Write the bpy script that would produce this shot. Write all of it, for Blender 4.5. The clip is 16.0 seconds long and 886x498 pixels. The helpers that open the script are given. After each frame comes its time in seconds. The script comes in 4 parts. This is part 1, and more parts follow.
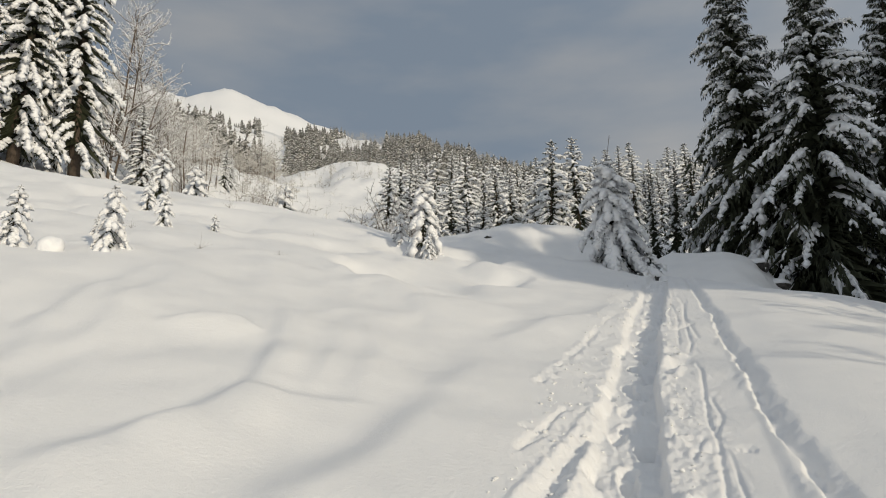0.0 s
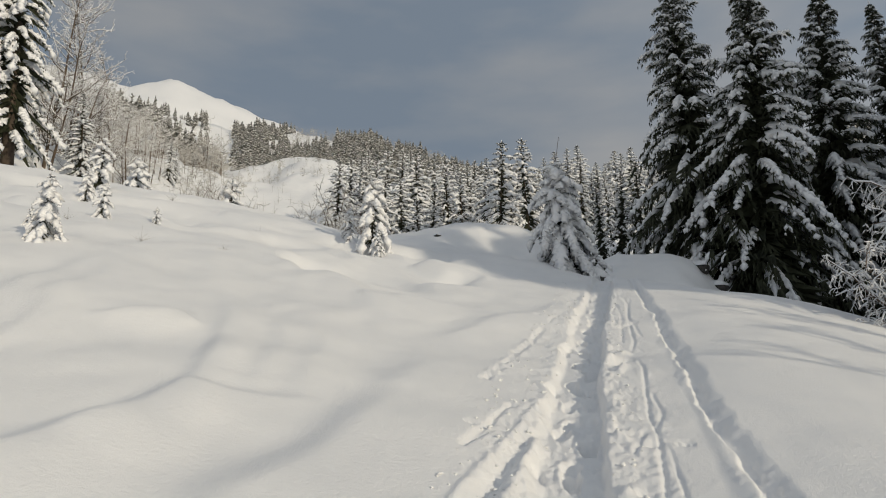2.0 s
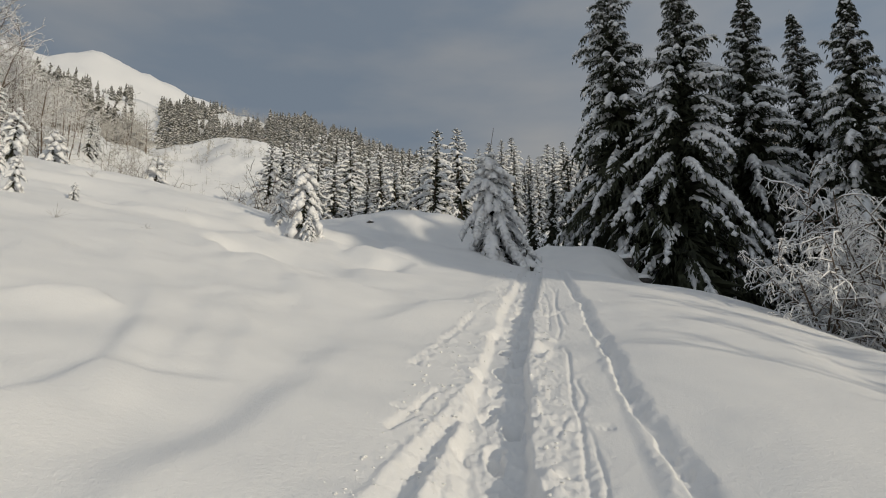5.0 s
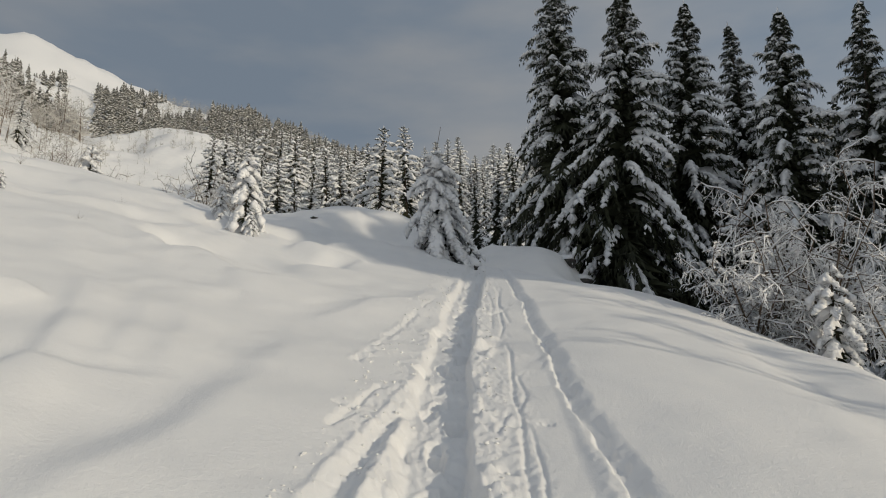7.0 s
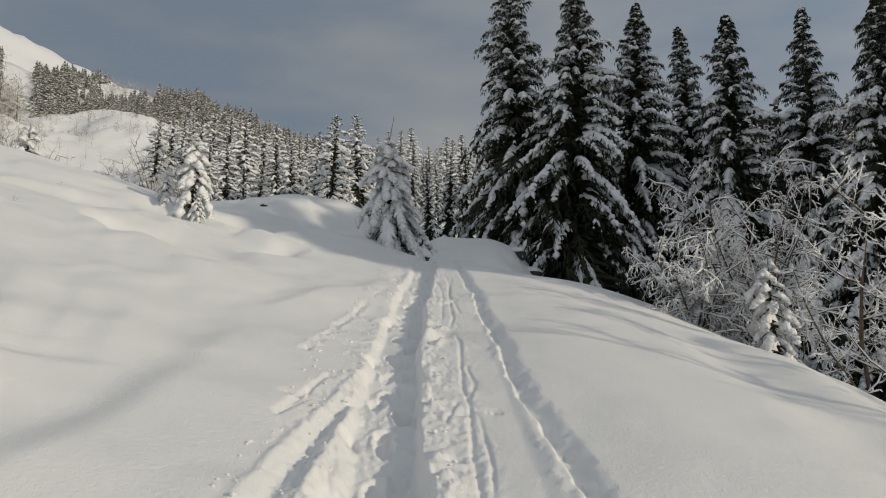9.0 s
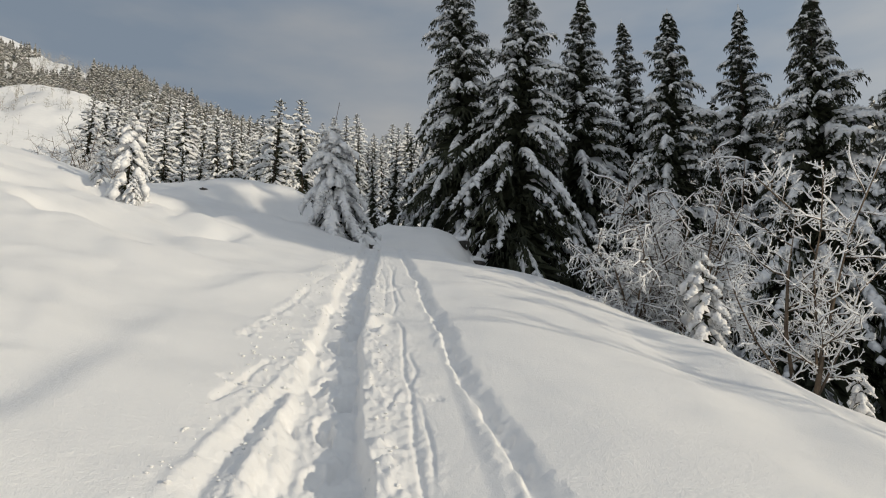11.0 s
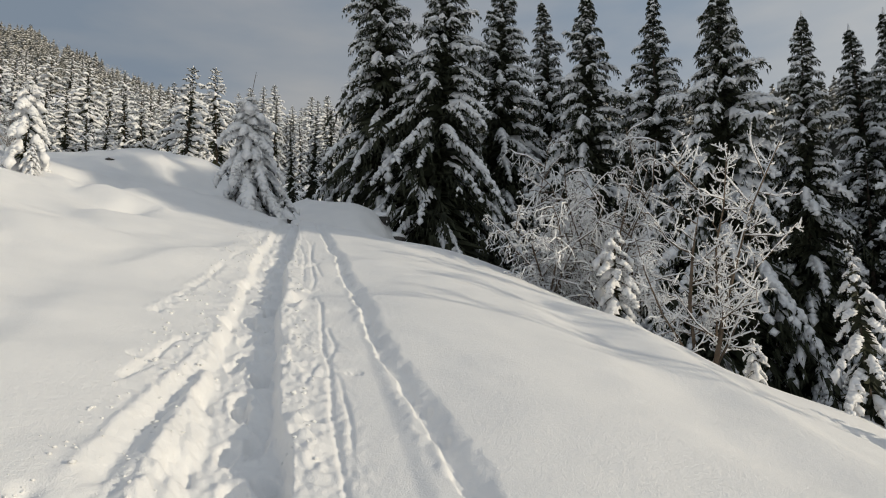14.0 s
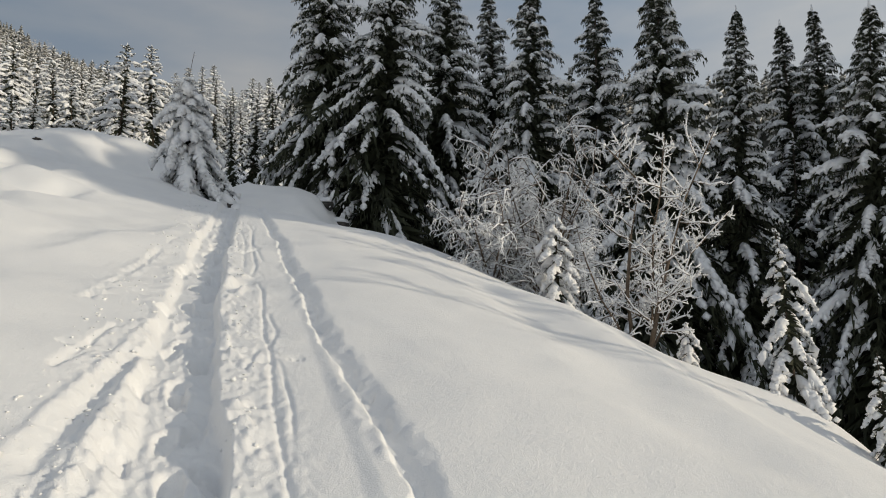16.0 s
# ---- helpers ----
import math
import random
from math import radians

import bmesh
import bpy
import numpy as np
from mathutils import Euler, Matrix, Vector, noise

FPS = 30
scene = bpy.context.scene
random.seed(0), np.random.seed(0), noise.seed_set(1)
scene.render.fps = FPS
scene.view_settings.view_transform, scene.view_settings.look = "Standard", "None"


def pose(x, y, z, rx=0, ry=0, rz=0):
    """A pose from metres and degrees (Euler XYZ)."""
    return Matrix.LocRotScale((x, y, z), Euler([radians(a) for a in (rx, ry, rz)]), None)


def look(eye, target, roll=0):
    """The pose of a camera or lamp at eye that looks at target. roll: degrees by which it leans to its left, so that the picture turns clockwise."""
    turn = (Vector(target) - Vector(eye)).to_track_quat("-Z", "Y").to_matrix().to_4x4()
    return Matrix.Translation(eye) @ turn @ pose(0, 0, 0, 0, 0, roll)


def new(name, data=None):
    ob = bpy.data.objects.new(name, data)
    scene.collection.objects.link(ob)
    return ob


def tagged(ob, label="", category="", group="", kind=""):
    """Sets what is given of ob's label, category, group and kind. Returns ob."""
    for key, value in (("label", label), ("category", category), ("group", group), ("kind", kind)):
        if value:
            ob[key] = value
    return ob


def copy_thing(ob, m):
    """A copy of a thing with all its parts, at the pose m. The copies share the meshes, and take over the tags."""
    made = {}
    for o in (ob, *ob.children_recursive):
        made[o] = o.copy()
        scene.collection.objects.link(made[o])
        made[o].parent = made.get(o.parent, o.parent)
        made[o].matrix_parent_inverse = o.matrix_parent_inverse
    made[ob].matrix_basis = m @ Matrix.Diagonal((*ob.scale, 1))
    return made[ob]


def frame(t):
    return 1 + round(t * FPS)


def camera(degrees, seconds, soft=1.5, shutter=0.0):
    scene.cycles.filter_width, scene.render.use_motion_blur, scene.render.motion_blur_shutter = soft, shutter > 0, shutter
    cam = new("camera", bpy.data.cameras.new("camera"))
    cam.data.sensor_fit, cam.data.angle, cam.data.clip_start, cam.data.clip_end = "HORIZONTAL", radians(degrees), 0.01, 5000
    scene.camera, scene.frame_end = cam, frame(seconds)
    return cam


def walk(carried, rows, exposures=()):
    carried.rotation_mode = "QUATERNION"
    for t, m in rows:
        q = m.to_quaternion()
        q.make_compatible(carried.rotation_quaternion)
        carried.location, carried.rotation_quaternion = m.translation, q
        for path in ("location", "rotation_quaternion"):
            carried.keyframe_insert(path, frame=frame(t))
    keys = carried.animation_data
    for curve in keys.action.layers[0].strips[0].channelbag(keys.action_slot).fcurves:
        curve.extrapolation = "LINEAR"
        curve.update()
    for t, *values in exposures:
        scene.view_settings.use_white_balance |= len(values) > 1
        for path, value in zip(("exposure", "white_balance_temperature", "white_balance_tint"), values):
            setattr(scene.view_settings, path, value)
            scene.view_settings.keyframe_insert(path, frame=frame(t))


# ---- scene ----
# ---------------------------------------------------------------- camera
EYE = Vector((0.0, 0.0, 1.6))
cam = camera(65.4, 16.0, soft=1.0)


def aim(yaw, pitch, roll, dx, dy, dz):
    """The camera turns in the hand and sinks a little: yaw to the left, pitch up, roll, in degrees, and how far it has shifted."""
    a, b = radians(yaw), radians(pitch)
    way = Vector((-math.sin(a) * math.cos(b), math.cos(a) * math.cos(b), math.sin(b)))
    eye = EYE + Vector((dx, dy, dz))
    return look(eye, eye + way, roll)


walk(cam, [(t, aim(*turned)) for t, *turned in (
    (0, 0.00, 13.45, -0.60, 0.000, 0.000, 0.000), (0.5, -1.05, 13.49, -0.66, 0.004, 0.009, -0.005), (1, -2.17, 13.55, -0.64, 0.007, 0.018, -0.010),
    (1.5, -3.22, 13.50, -0.65, 0.011, 0.026, -0.015), (2, -4.29, 13.31, -0.69, 0.013, 0.034, -0.020), (2.5, -5.08, 13.07, -0.62, 0.016, 0.041, -0.025),
    (3, -5.82, 12.81, -0.47, 0.018, 0.047, -0.029), (3.5, -6.50, 12.52, -0.41, 0.020, 0.053, -0.034), (6, -12.53, 12.25, -0.33, 0.028, 0.076, -0.055),
    (6.5, -13.56, 12.21, -0.29, 0.028, 0.080, -0.059), (7, -14.70, 12.16, -0.30, 0.029, 0.083, -0.062), (7.5, -15.84, 12.07, -0.35, 0.030, 0.085, -0.066),
    (8, -16.89, 11.91, -0.28, 0.030, 0.087, -0.070), (8.5, -17.83, 11.70, -0.25, 0.030, 0.089, -0.073), (9, -18.81, 11.43, -0.17, 0.031, 0.090, -0.076),
    (11.5, -24.79, 10.21, -0.17, 0.031, 0.090, -0.090), (12, -26.01, 9.88, -0.33, 0.031, 0.089, -0.093), (12.5, -27.07, 9.53, -0.40, 0.031, 0.088, -0.095),
    (13, -27.94, 9.18, -0.46, 0.032, 0.086, -0.097), (13.5, -28.99, 8.81, -0.59, 0.032, 0.084, -0.099), (14, -30.21, 8.48, -0.78, 0.032, 0.082, -0.101),
    (14.5, -31.46, 8.17, -0.89, 0.032, 0.079, -0.102), (15, -32.58, 7.86, -0.98, 0.033, 0.077, -0.104), (15.5, -33.67, 7.56, -1.04, 0.033, 0.073, -0.105),
    (16, -34.86, 7.23, -1.17, 0.034, 0.070, -0.106))],
    exposures=((0.0, -0.26), (3.5, -0.49), (9.0, -0.49), (11.5, -0.16), (13.5, -0.19), (16.0, -0.20)))

# ---------------------------------------------------------------- world and sun
SUN_AZIMUTH, SUN_HEIGHT = 142.0, 14.0  # degrees, clockwise from +y, and above the horizon
world = bpy.data.worlds.new("winter_sky")
scene.world = world
world.use_nodes = True
wn, wl = world.node_tree.nodes, world.node_tree.links
wn.clear()
w_out = wn.new("ShaderNodeOutputWorld")
w_bg = wn.new("ShaderNodeBackground")
w_sky = wn.new("ShaderNodeTexSky")
w_sky.sky_type, w_sky.sun_disc = "NISHITA", False
w_sky.sun_elevation, w_sky.sun_rotation = radians(SUN_HEIGHT), radians(SUN_AZIMUTH)
w_dim = wn.new("ShaderNodeVectorMath")
w_dim.operation = "SCALE"
w_dim.inputs["Scale"].default_value = 0.06
wl.new(w_sky.outputs[0], w_dim.inputs[0])
w_co = wn.new("ShaderNodeTexCoord")
w_map = wn.new("ShaderNodeMapping")
w_map.inputs["Scale"].default_value = (1.6, 1.6, 5.0)
wl.new(w_co.outputs["Generated"], w_map.inputs[0])
w_noise = wn.new("ShaderNodeTexNoise")
w_noise.inputs["Scale"].default_value, w_noise.inputs["Detail"].default_value = 1.7, 5.0
w_noise.inputs["Roughness"].default_value = 0.48
wl.new(w_map.outputs[0], w_noise.inputs["Vector"])
w_ramp = wn.new("ShaderNodeValToRGB")
w_ramp.color_ramp.elements[0].position, w_ramp.color_ramp.elements[0].color = 0.36, (0.220, 0.266, 0.325, 1)
w_ramp.color_ramp.elements[1].position, w_ramp.color_ramp.elements[1].color = 0.70, (0.398, 0.396, 0.392, 1)
wl.new(w_noise.outputs[0], w_ramp.inputs[0])
w_mix = wn.new("ShaderNodeMix")
w_mix.data_type = "RGBA"
w_mix.inputs[0].default_value = 0.85
wl.new(w_dim.outputs[0], w_mix.inputs[6])
wl.new(w_ramp.outputs[0], w_mix.inputs[7])
# the cloud is brighter towards the sun
w_dot = wn.new("ShaderNodeVectorMath")
w_dot.operation = "DOT_PRODUCT"
w_dot.inputs[1].default_value = (math.sin(radians(SUN_AZIMUTH)), math.cos(radians(SUN_AZIMUTH)), 0.2)
wl.new(w_co.outputs["Generated"], w_dot.inputs[0])
w_gain = wn.new("ShaderNodeMapRange")
w_gain.interpolation_type = "SMOOTHSTEP"
w_gain.inputs["From Min"].default_value, w_gain.inputs["From Max"].default_value = -0.75, 1.05
w_gain.inputs["To Min"].default_value, w_gain.inputs["To Max"].default_value = 1.15, 1.95
wl.new(w_dot.outputs["Value"], w_gain.inputs["Value"])
w_warm = wn.new("ShaderNodeMix")
w_warm.data_type, w_warm.blend_type = "RGBA", "MULTIPLY"
w_warm.inputs[7].default_value = (1.0, 0.99, 0.945, 1)
w_near = wn.new("ShaderNodeMapRange")
w_near.inputs["From Min"].default_value, w_near.inputs["From Max"].default_value = -0.1, 0.8
wl.new(w_dot.outputs["Value"], w_near.inputs["Value"])
wl.new(w_near.outputs[0], w_warm.inputs[0])
wl.new(w_mix.outputs[2], w_warm.inputs[6])
wl.new(w_warm.outputs[2], w_bg.inputs[0])
wl.new(w_gain.outputs[0], w_bg.inputs[1])
wl.new(w_bg.outputs[0], w_out.inputs[0])

sun = new("sun", bpy.data.lights.new("sun", "SUN"))
sun.data.energy, sun.data.angle, sun.data.color = 2.85, radians(0.6), (1.0, 0.875, 0.665)
sun_way = Vector((math.sin(radians(SUN_AZIMUTH)) * math.cos(radians(SUN_HEIGHT)),
                  math.cos(radians(SUN_AZIMUTH)) * math.cos(radians(SUN_HEIGHT)), math.sin(radians(SUN_HEIGHT))))
sun.matrix_world = look(sun_way * 300, (0, 0, 0))


# ---------------------------------------------------------------- materials
def material(name, dark, light, rough, scale, bump=0.0, bump_scale=60.0, random_by=0.0, spec=0.3):
    """A rough natural surface: two colours by noise at two scales, with fine relief."""
    mat = bpy.data.materials.new(name)
    mat.use_nodes = True
    n, l = mat.node_tree.nodes, mat.node_tree.links
    b = n["Principled BSDF"]
    co = n.new("ShaderNodeTexCoord")
    big, fine = n.new("ShaderNodeTexNoise"), n.new("ShaderNodeTexNoise")
    big.inputs["Scale"].default_value, big.inputs["Detail"].default_value = scale, 4
    fine.inputs["Scale"].default_value, fine.inputs["Detail"].default_value = bump_scale, 3
    l.new(co.outputs["Object"], big.inputs["Vector"])
    l.new(co.outputs["Object"], fine.inputs["Vector"])
    add = n.new("ShaderNodeMath")
    add.operation = "MULTIPLY_ADD"
    l.new(fine.outputs[0], add.inputs[0])
    add.inputs[1].default_value = 0.4
    l.new(big.outputs[0], add.inputs[2])
    ramp = n.new("ShaderNodeValToRGB")
    ramp.color_ramp.elements[0].position, ramp.color_ramp.elements[0].color = 0.45, (*dark, 1)
    ramp.color_ramp.elements[1].position, ramp.color_ramp.elements[1].color = 0.95, (*light, 1)
    source = add.outputs[0]
    if random_by:
        geo = n.new("ShaderNodeNewGeometry")
        vary = n.new("ShaderNodeMath")
        vary.operation = "MULTIPLY_ADD"
        l.new(geo.outputs["Random Per Island"], vary.inputs[0])
        vary.inputs[1].default_value = random_by
        l.new(source, vary.inputs[2])
        source = vary.outputs[0]
    l.new(source, ramp.inputs[0])
    l.new(ramp.outputs[0], b.inputs["Base Color"])
    b.inputs["Roughness"].default_value = rough
    b.inputs["Specular IOR Level"].default_value = spec
    if bump:
        bm = n.new("ShaderNodeBump")
        bm.inputs["Strength"].default_value, bm.inputs["Distance"].default_value = bump, 0.02
        mid, both = n.new("ShaderNodeTexNoise"), n.new("ShaderNodeMath")
        mid.inputs["Scale"].default_value, mid.inputs["Detail"].default_value = 0.2 * bump_scale, 3
        l.new(co.outputs["Object"], mid.inputs["Vector"])
        both.operation, both.inputs[1].default_value = "MULTIPLY_ADD", 1.3
        l.new(mid.outputs[0], both.inputs[0])
        l.new(fine.outputs[0], both.inputs[2])
        l.new(both.outputs[0], bm.inputs["Height"])
        l.new(bm.outputs[0], b.inputs["Normal"])
    return mat


SNOW = material("snow_on_ground", (0.81, 0.815, 0.83), (0.87, 0.87, 0.875), 0.6, 1.5, 0.36, 130.0)
PAD = material("snow_on_branches", (0.78, 0.79, 0.82), (0.88, 0.885, 0.89), 0.7, 6.0, 0.7, 14.0)
# paler than the near needles: snow dust, and distance haze put into the colour
HAZY_NEEDLE = material("dusted_hazy_needles", (0.030, 0.033, 0.027), (0.13, 0.13, 0.115), 0.8, 0.5, random_by=0.4)
NEEDLE = material("spruce_needles", (0.008, 0.011, 0.007), (0.038, 0.043, 0.023), 0.75, 2.0, random_by=0.35)
BARK = material("spruce_bark", (0.035, 0.026, 0.020), (0.11, 0.085, 0.065), 0.9, 9.0, 0.8, 40.0)
TWIG = material("bare_twigs", (0.050, 0.036, 0.026), (0.15, 0.115, 0.085), 0.85, 8.0, 0.5, 60.0, random_by=0.3)
FROST = material("frosted_twigs", (0.11, 0.10, 0.092), (0.70, 0.70, 0.70), 0.8, 0.3, random_by=0.5)
DUST = material("dusted_needles", (0.16, 0.16, 0.15), (0.70, 0.70, 0.70), 0.8, 0.5, random_by=0.5)
BRUSH = material("brown_twigs", (0.10, 0.092, 0.082), (0.52, 0.51, 0.49), 0.85, 0.2, random_by=0.5)
STONE = material("wet_rock", (0.03, 0.028, 0.026), (0.12, 0.11, 0.10), 0.7, 5.0, 0.8, 25.0)


# ---------------------------------------------------------------- mesh helpers
def mesh_from(name, verts, faces, mat, smooth=False, slots=None):
    """A mesh from arrays: verts (n, 3) and a list of face arrays (m, 3) or (m, 4). slots: a material index for each face array."""
    me = bpy.data.meshes.new(name)
    slots = [s for s, f in zip(slots or [0] * len(faces), faces) if len(f)]
    faces = [f for f in faces if len(f)]
    loops = np.concatenate([f.ravel() for f in faces]).astype(np.int32)
    sizes = np.concatenate([np.full(len(f), f.shape[1]) for f in faces]).astype(np.int32)
    me.vertices.add(len(verts))
    me.vertices.foreach_set("co", np.ascontiguousarray(verts, dtype=np.float32).ravel())
    me.loops.add(len(loops))
    me.loops.foreach_set("vertex_index", loops)
    me.polygons.add(len(sizes))
    me.polygons.foreach_set("loop_start", np.concatenate([[0], np.cumsum(sizes)[:-1]]).astype(np.int32))
    me.polygons.foreach_set("use_smooth", np.full(len(sizes), smooth))
    me.polygons.foreach_set("material_index", np.concatenate([np.full(len(f), s) for s, f in zip(slots, faces)]).astype(np.int32))
    for m in mat if isinstance(mat, (list, tuple)) else [mat]:
        me.materials.append(m)
    me.update(calc_edges=True)
    return me


def part(name, geo, mat, parent, label="", smooth=False, kind=""):
    ob = new(name, mesh_from(name, *geo, mat, smooth))
    ob.parent = parent
    return tagged(ob, label, kind=kind)


def join(*geos):
    """Several (verts, faces) into one."""
    verts, faces, n = [], [], 0
    for v, fs in geos:
        verts.append(v)
        faces += [f + n for f in fs]
        n += len(v)
    return np.concatenate(verts), faces


def unit(a):
    return a / np.maximum(np.linalg.norm(a, axis=-1, keepdims=True), 1e-9)


def spikes(base, way, length, width):
    """Slim three-sided tapering sprays: base, way (n, 3), length, width (n)."""
    way = unit(way)
    side = unit(np.cross(way, np.array([0.13, 0.21, 0.97])))
    up = np.cross(side, way)
    ring = [base + width[:, None] * (math.cos(a) * side + math.sin(a) * up) for a in (0.3, 2.4, 4.5)]
    verts = np.stack([*ring, base + way * length[:, None]], 1).reshape(-1, 3)
    k = np.arange(len(base))[:, None] * 4
    return verts, [np.concatenate([k + [0, 1, 3], k + [1, 2, 3], k + [2, 0, 3]])]


def lozenges(base, way, length, wide, high):
    """Small soft lumps, each drawn out along its way: eight faces with a round back."""
    way = unit(way)
    side = unit(np.cross(way, np.array([0.02, 0.03, 1.0])))
    up = np.cross(side, way)
    mid = base + way * (0.55 * length)[:, None]
    w, h = wide[:, None], high[:, None]
    verts = np.stack([base, mid + side * w, mid + up * h, mid - side * w, mid - up * 0.4 * h, base + way * length[:, None]], 1).reshape(-1, 3)
    k = np.arange(len(base))[:, None] * 6
    return verts, [np.concatenate([k + t for t in ([0, 2, 1], [0, 3, 2], [0, 4, 3], [0, 1, 4], [5, 1, 2], [5, 2, 3], [5, 3, 4], [5, 4, 1])])]


def tubes(path, wide, high, sides=6, sag=0.45):
    """Closed soft ridges along paths (n, k, 3) with half widths and heights (n, k): the top is round, the underside flat."""
    n, k, _ = path.shape
    along = unit(np.gradient(path, axis=1))
    side = unit(np.cross(along, np.array([0.02, 0.03, 1.0])))
    up = np.cross(side, along)
    rings = []
    for a in np.arange(sides) * 2 * math.pi / sides + math.pi / 6:
        lift = math.sin(a) if math.sin(a) > 0 else sag * math.sin(a)
        rings.append(path + side * (wide * math.cos(a))[..., None] + up * (high * lift)[..., None])
    verts = np.stack(rings, 2).reshape(-1, 3)
    i, j, m = np.meshgrid(np.arange(n), np.arange(k - 1), np.arange(sides), indexing="ij")
    a = (i * k + j) * sides
    quads = np.stack([a + m, a + (m + 1) % sides, a + sides + (m + 1) % sides, a + sides + m], -1).reshape(-1, 4)
    first, last = np.arange(n)[:, None] * k * sides, (np.arange(n)[:, None] * k + k - 1) * sides
    caps = [first + np.arange(sides)[::-1], last + np.arange(sides)]
    tri = [np.concatenate([np.stack([c[:, 0], c[:, j], c[:, j + 1]], 1) for j in range(1, sides - 1)]) for c in caps]
    return verts, [quads, *tri]


def fans(path, left, right, high, sag):
    """Drooping sheets of snow along paths (n, k, 3): ragged half widths to the left and right, thickness (n, k), how far the edges hang."""
    n, k, _ = path.shape
    along = unit(np.gradient(path, axis=1))
    side = unit(np.cross(along, np.array([0.02, 0.03, 1.0])))
    rings = []
    for c, lift, hang, fore in ((-1, 0.1, 1.0, 0.5), (-0.55, 0.85, 0.38, 0.2), (0, 1.0, 0.0, 0.0), (0.55, 0.85, 0.38, 0.2), (1, 0.1, 1.0, 0.5), (0, -0.35, 0.3, 0.0)):
        wide = left if c < 0 else right
        p = path + side * (wide * c)[..., None] + along * (fore * wide)[..., None]
        p[..., 2] += high * lift - sag * wide * hang
        rings.append(p)
    verts = np.stack(rings, 2).reshape(-1, 3)
    i, j, m = np.meshgrid(np.arange(n), np.arange(k - 1), np.arange(6), indexing="ij")
    a = (i * k + j) * 6
    return verts, [np.stack([a + m, a + 6 + m, a + 6 + (m + 1) % 6, a + (m + 1) % 6], -1).reshape(-1, 4)]


def plumes(spine, size, held, g, lobes, wide, down, most, snow):
    """Snow on drooping boughs: a core along each held bough and soft lobes to both sides, so that the edge is ragged as the side twigs are."""
    n = int(held.sum())
    rows = np.nonzero(held)[0]
    long = size[rows]
    out = []
    first = g.uniform(0.12, 0.5, (n, 1))
    q = first + (1.0 - first) * (np.linspace(0, 1, lobes)[None] + g.uniform(-0.06, 0.06, (n, lobes)))
    full = np.zeros((len(size), lobes))
    full[rows] = q
    p = spine(full)[rows]
    run = unit(spine(full + 0.06)[rows] - p)
    across = unit(np.cross(run, np.array([0, 0, 1.0])))
    load = snow * g.uniform(0.65, 1.25, (n, 1)) * g.uniform(0.75, 1.2, (n, lobes))
    slim = 0.30 if wide > 0.3 else 0.36
    # the core
    piece = long[:, None] * (1 - first) / lobes * 2.1 * np.ones_like(q)
    fat = np.minimum(0.085 * long[:, None] * load * np.interp(q, [0.1, 0.6, 1.0], [0.7, 1.0, 0.6]), most)
    lift = p + np.array([0, 0, 1.0]) * (0.35 * fat)[..., None]
    out.append(lozenges(lift.reshape(-1, 3), (run + g.normal(0, 0.07, run.shape)).reshape(-1, 3), piece.ravel(), (1.25 * fat).ravel(), fat.ravel()))
    # the lobes
    for side in (-1, 1):
        ln = wide * long[:, None] * (1.1 - 0.78 * q) * np.minimum(1, q / 0.3) * g.uniform(0.55, 1.25, q.shape) + 0.02
        way = run * g.uniform(0.5, 1.0, (*q.shape, 1)) + side * across * 0.75 + np.array([0, 0, -down]) + g.normal(0, 0.12, run.shape)
        on = g.random(q.shape) < 0.9
        thick = np.minimum(slim * ln * load, most)
        base = p + np.array([0, 0, 1.0]) * (0.3 * thick)[..., None]
        out.append(lozenges(base[on], way[on], ln[on], thick[on], (0.62 * thick)[on]))
    # heavy clumps at the ends of some boughs
    heavy = g.random(n) < 0.3
    ends = np.ones((len(size), 1)) * 0.88
    tip = spine(ends)[rows][:, 0][heavy]
    lump = np.minimum(0.16 * snow * long[heavy] * g.uniform(0.7, 1.3, heavy.sum()), 1.5 * most)
    out.append(lozenges(tip + [0, 0, 1.0] * (0.3 * lump)[:, None] * np.array([[0, 0, 1.0]]), run[:, -1][heavy] + [0, 0, -0.5], 2.6 * lump, lump, 0.8 * lump))
    return join(*out)


def hashed(i, j, seed):
    h = np.sin(i * 127.1 + j * 311.7 + seed * 74.7) * 43758.5453
    return h - np.floor(h)


def value_noise(x, y, seed=0):
    """Smooth noise from -1 to 1, one bump to a metre."""
    i, j = np.floor(x), np.floor(y)
    f, g = x - i, y - j
    f, g = f * f * f * (f * (f * 6 - 15) + 10), g * g * g * (g * (g * 6 - 15) + 10)
    a, b = hashed(i, j, seed), hashed(i + 1, j, seed)
    c, d = hashed(i, j + 1, seed), hashed(i + 1, j + 1, seed)
    return 2 * ((a + (b - a) * f) * (1 - g) + (c + (d - c) * f) * g) - 1


def bell(d, s):
    return np.exp(-(d / s) ** 2 / 2)


def step(x, a, b):
    t = np.clip((x - a) / (b - a), 0, 1)
    return t * t * (3 - 2 * t)


def soft_min(a, b, k):
    return -k * np.logaddexp(-a / k, -b / k)


def soft_max(a, b, k):
    return k * np.logaddexp(a / k, b / k)


# ---------------------------------------------------------------- the lie of the land
TRAIL = radians(18.1)  # the way the trail climbs, clockwise from +y


def along_across(x, y):
    return x * math.sin(TRAIL) + y * math.cos(TRAIL), x * math.cos(TRAIL) - y * math.sin(TRAIL)


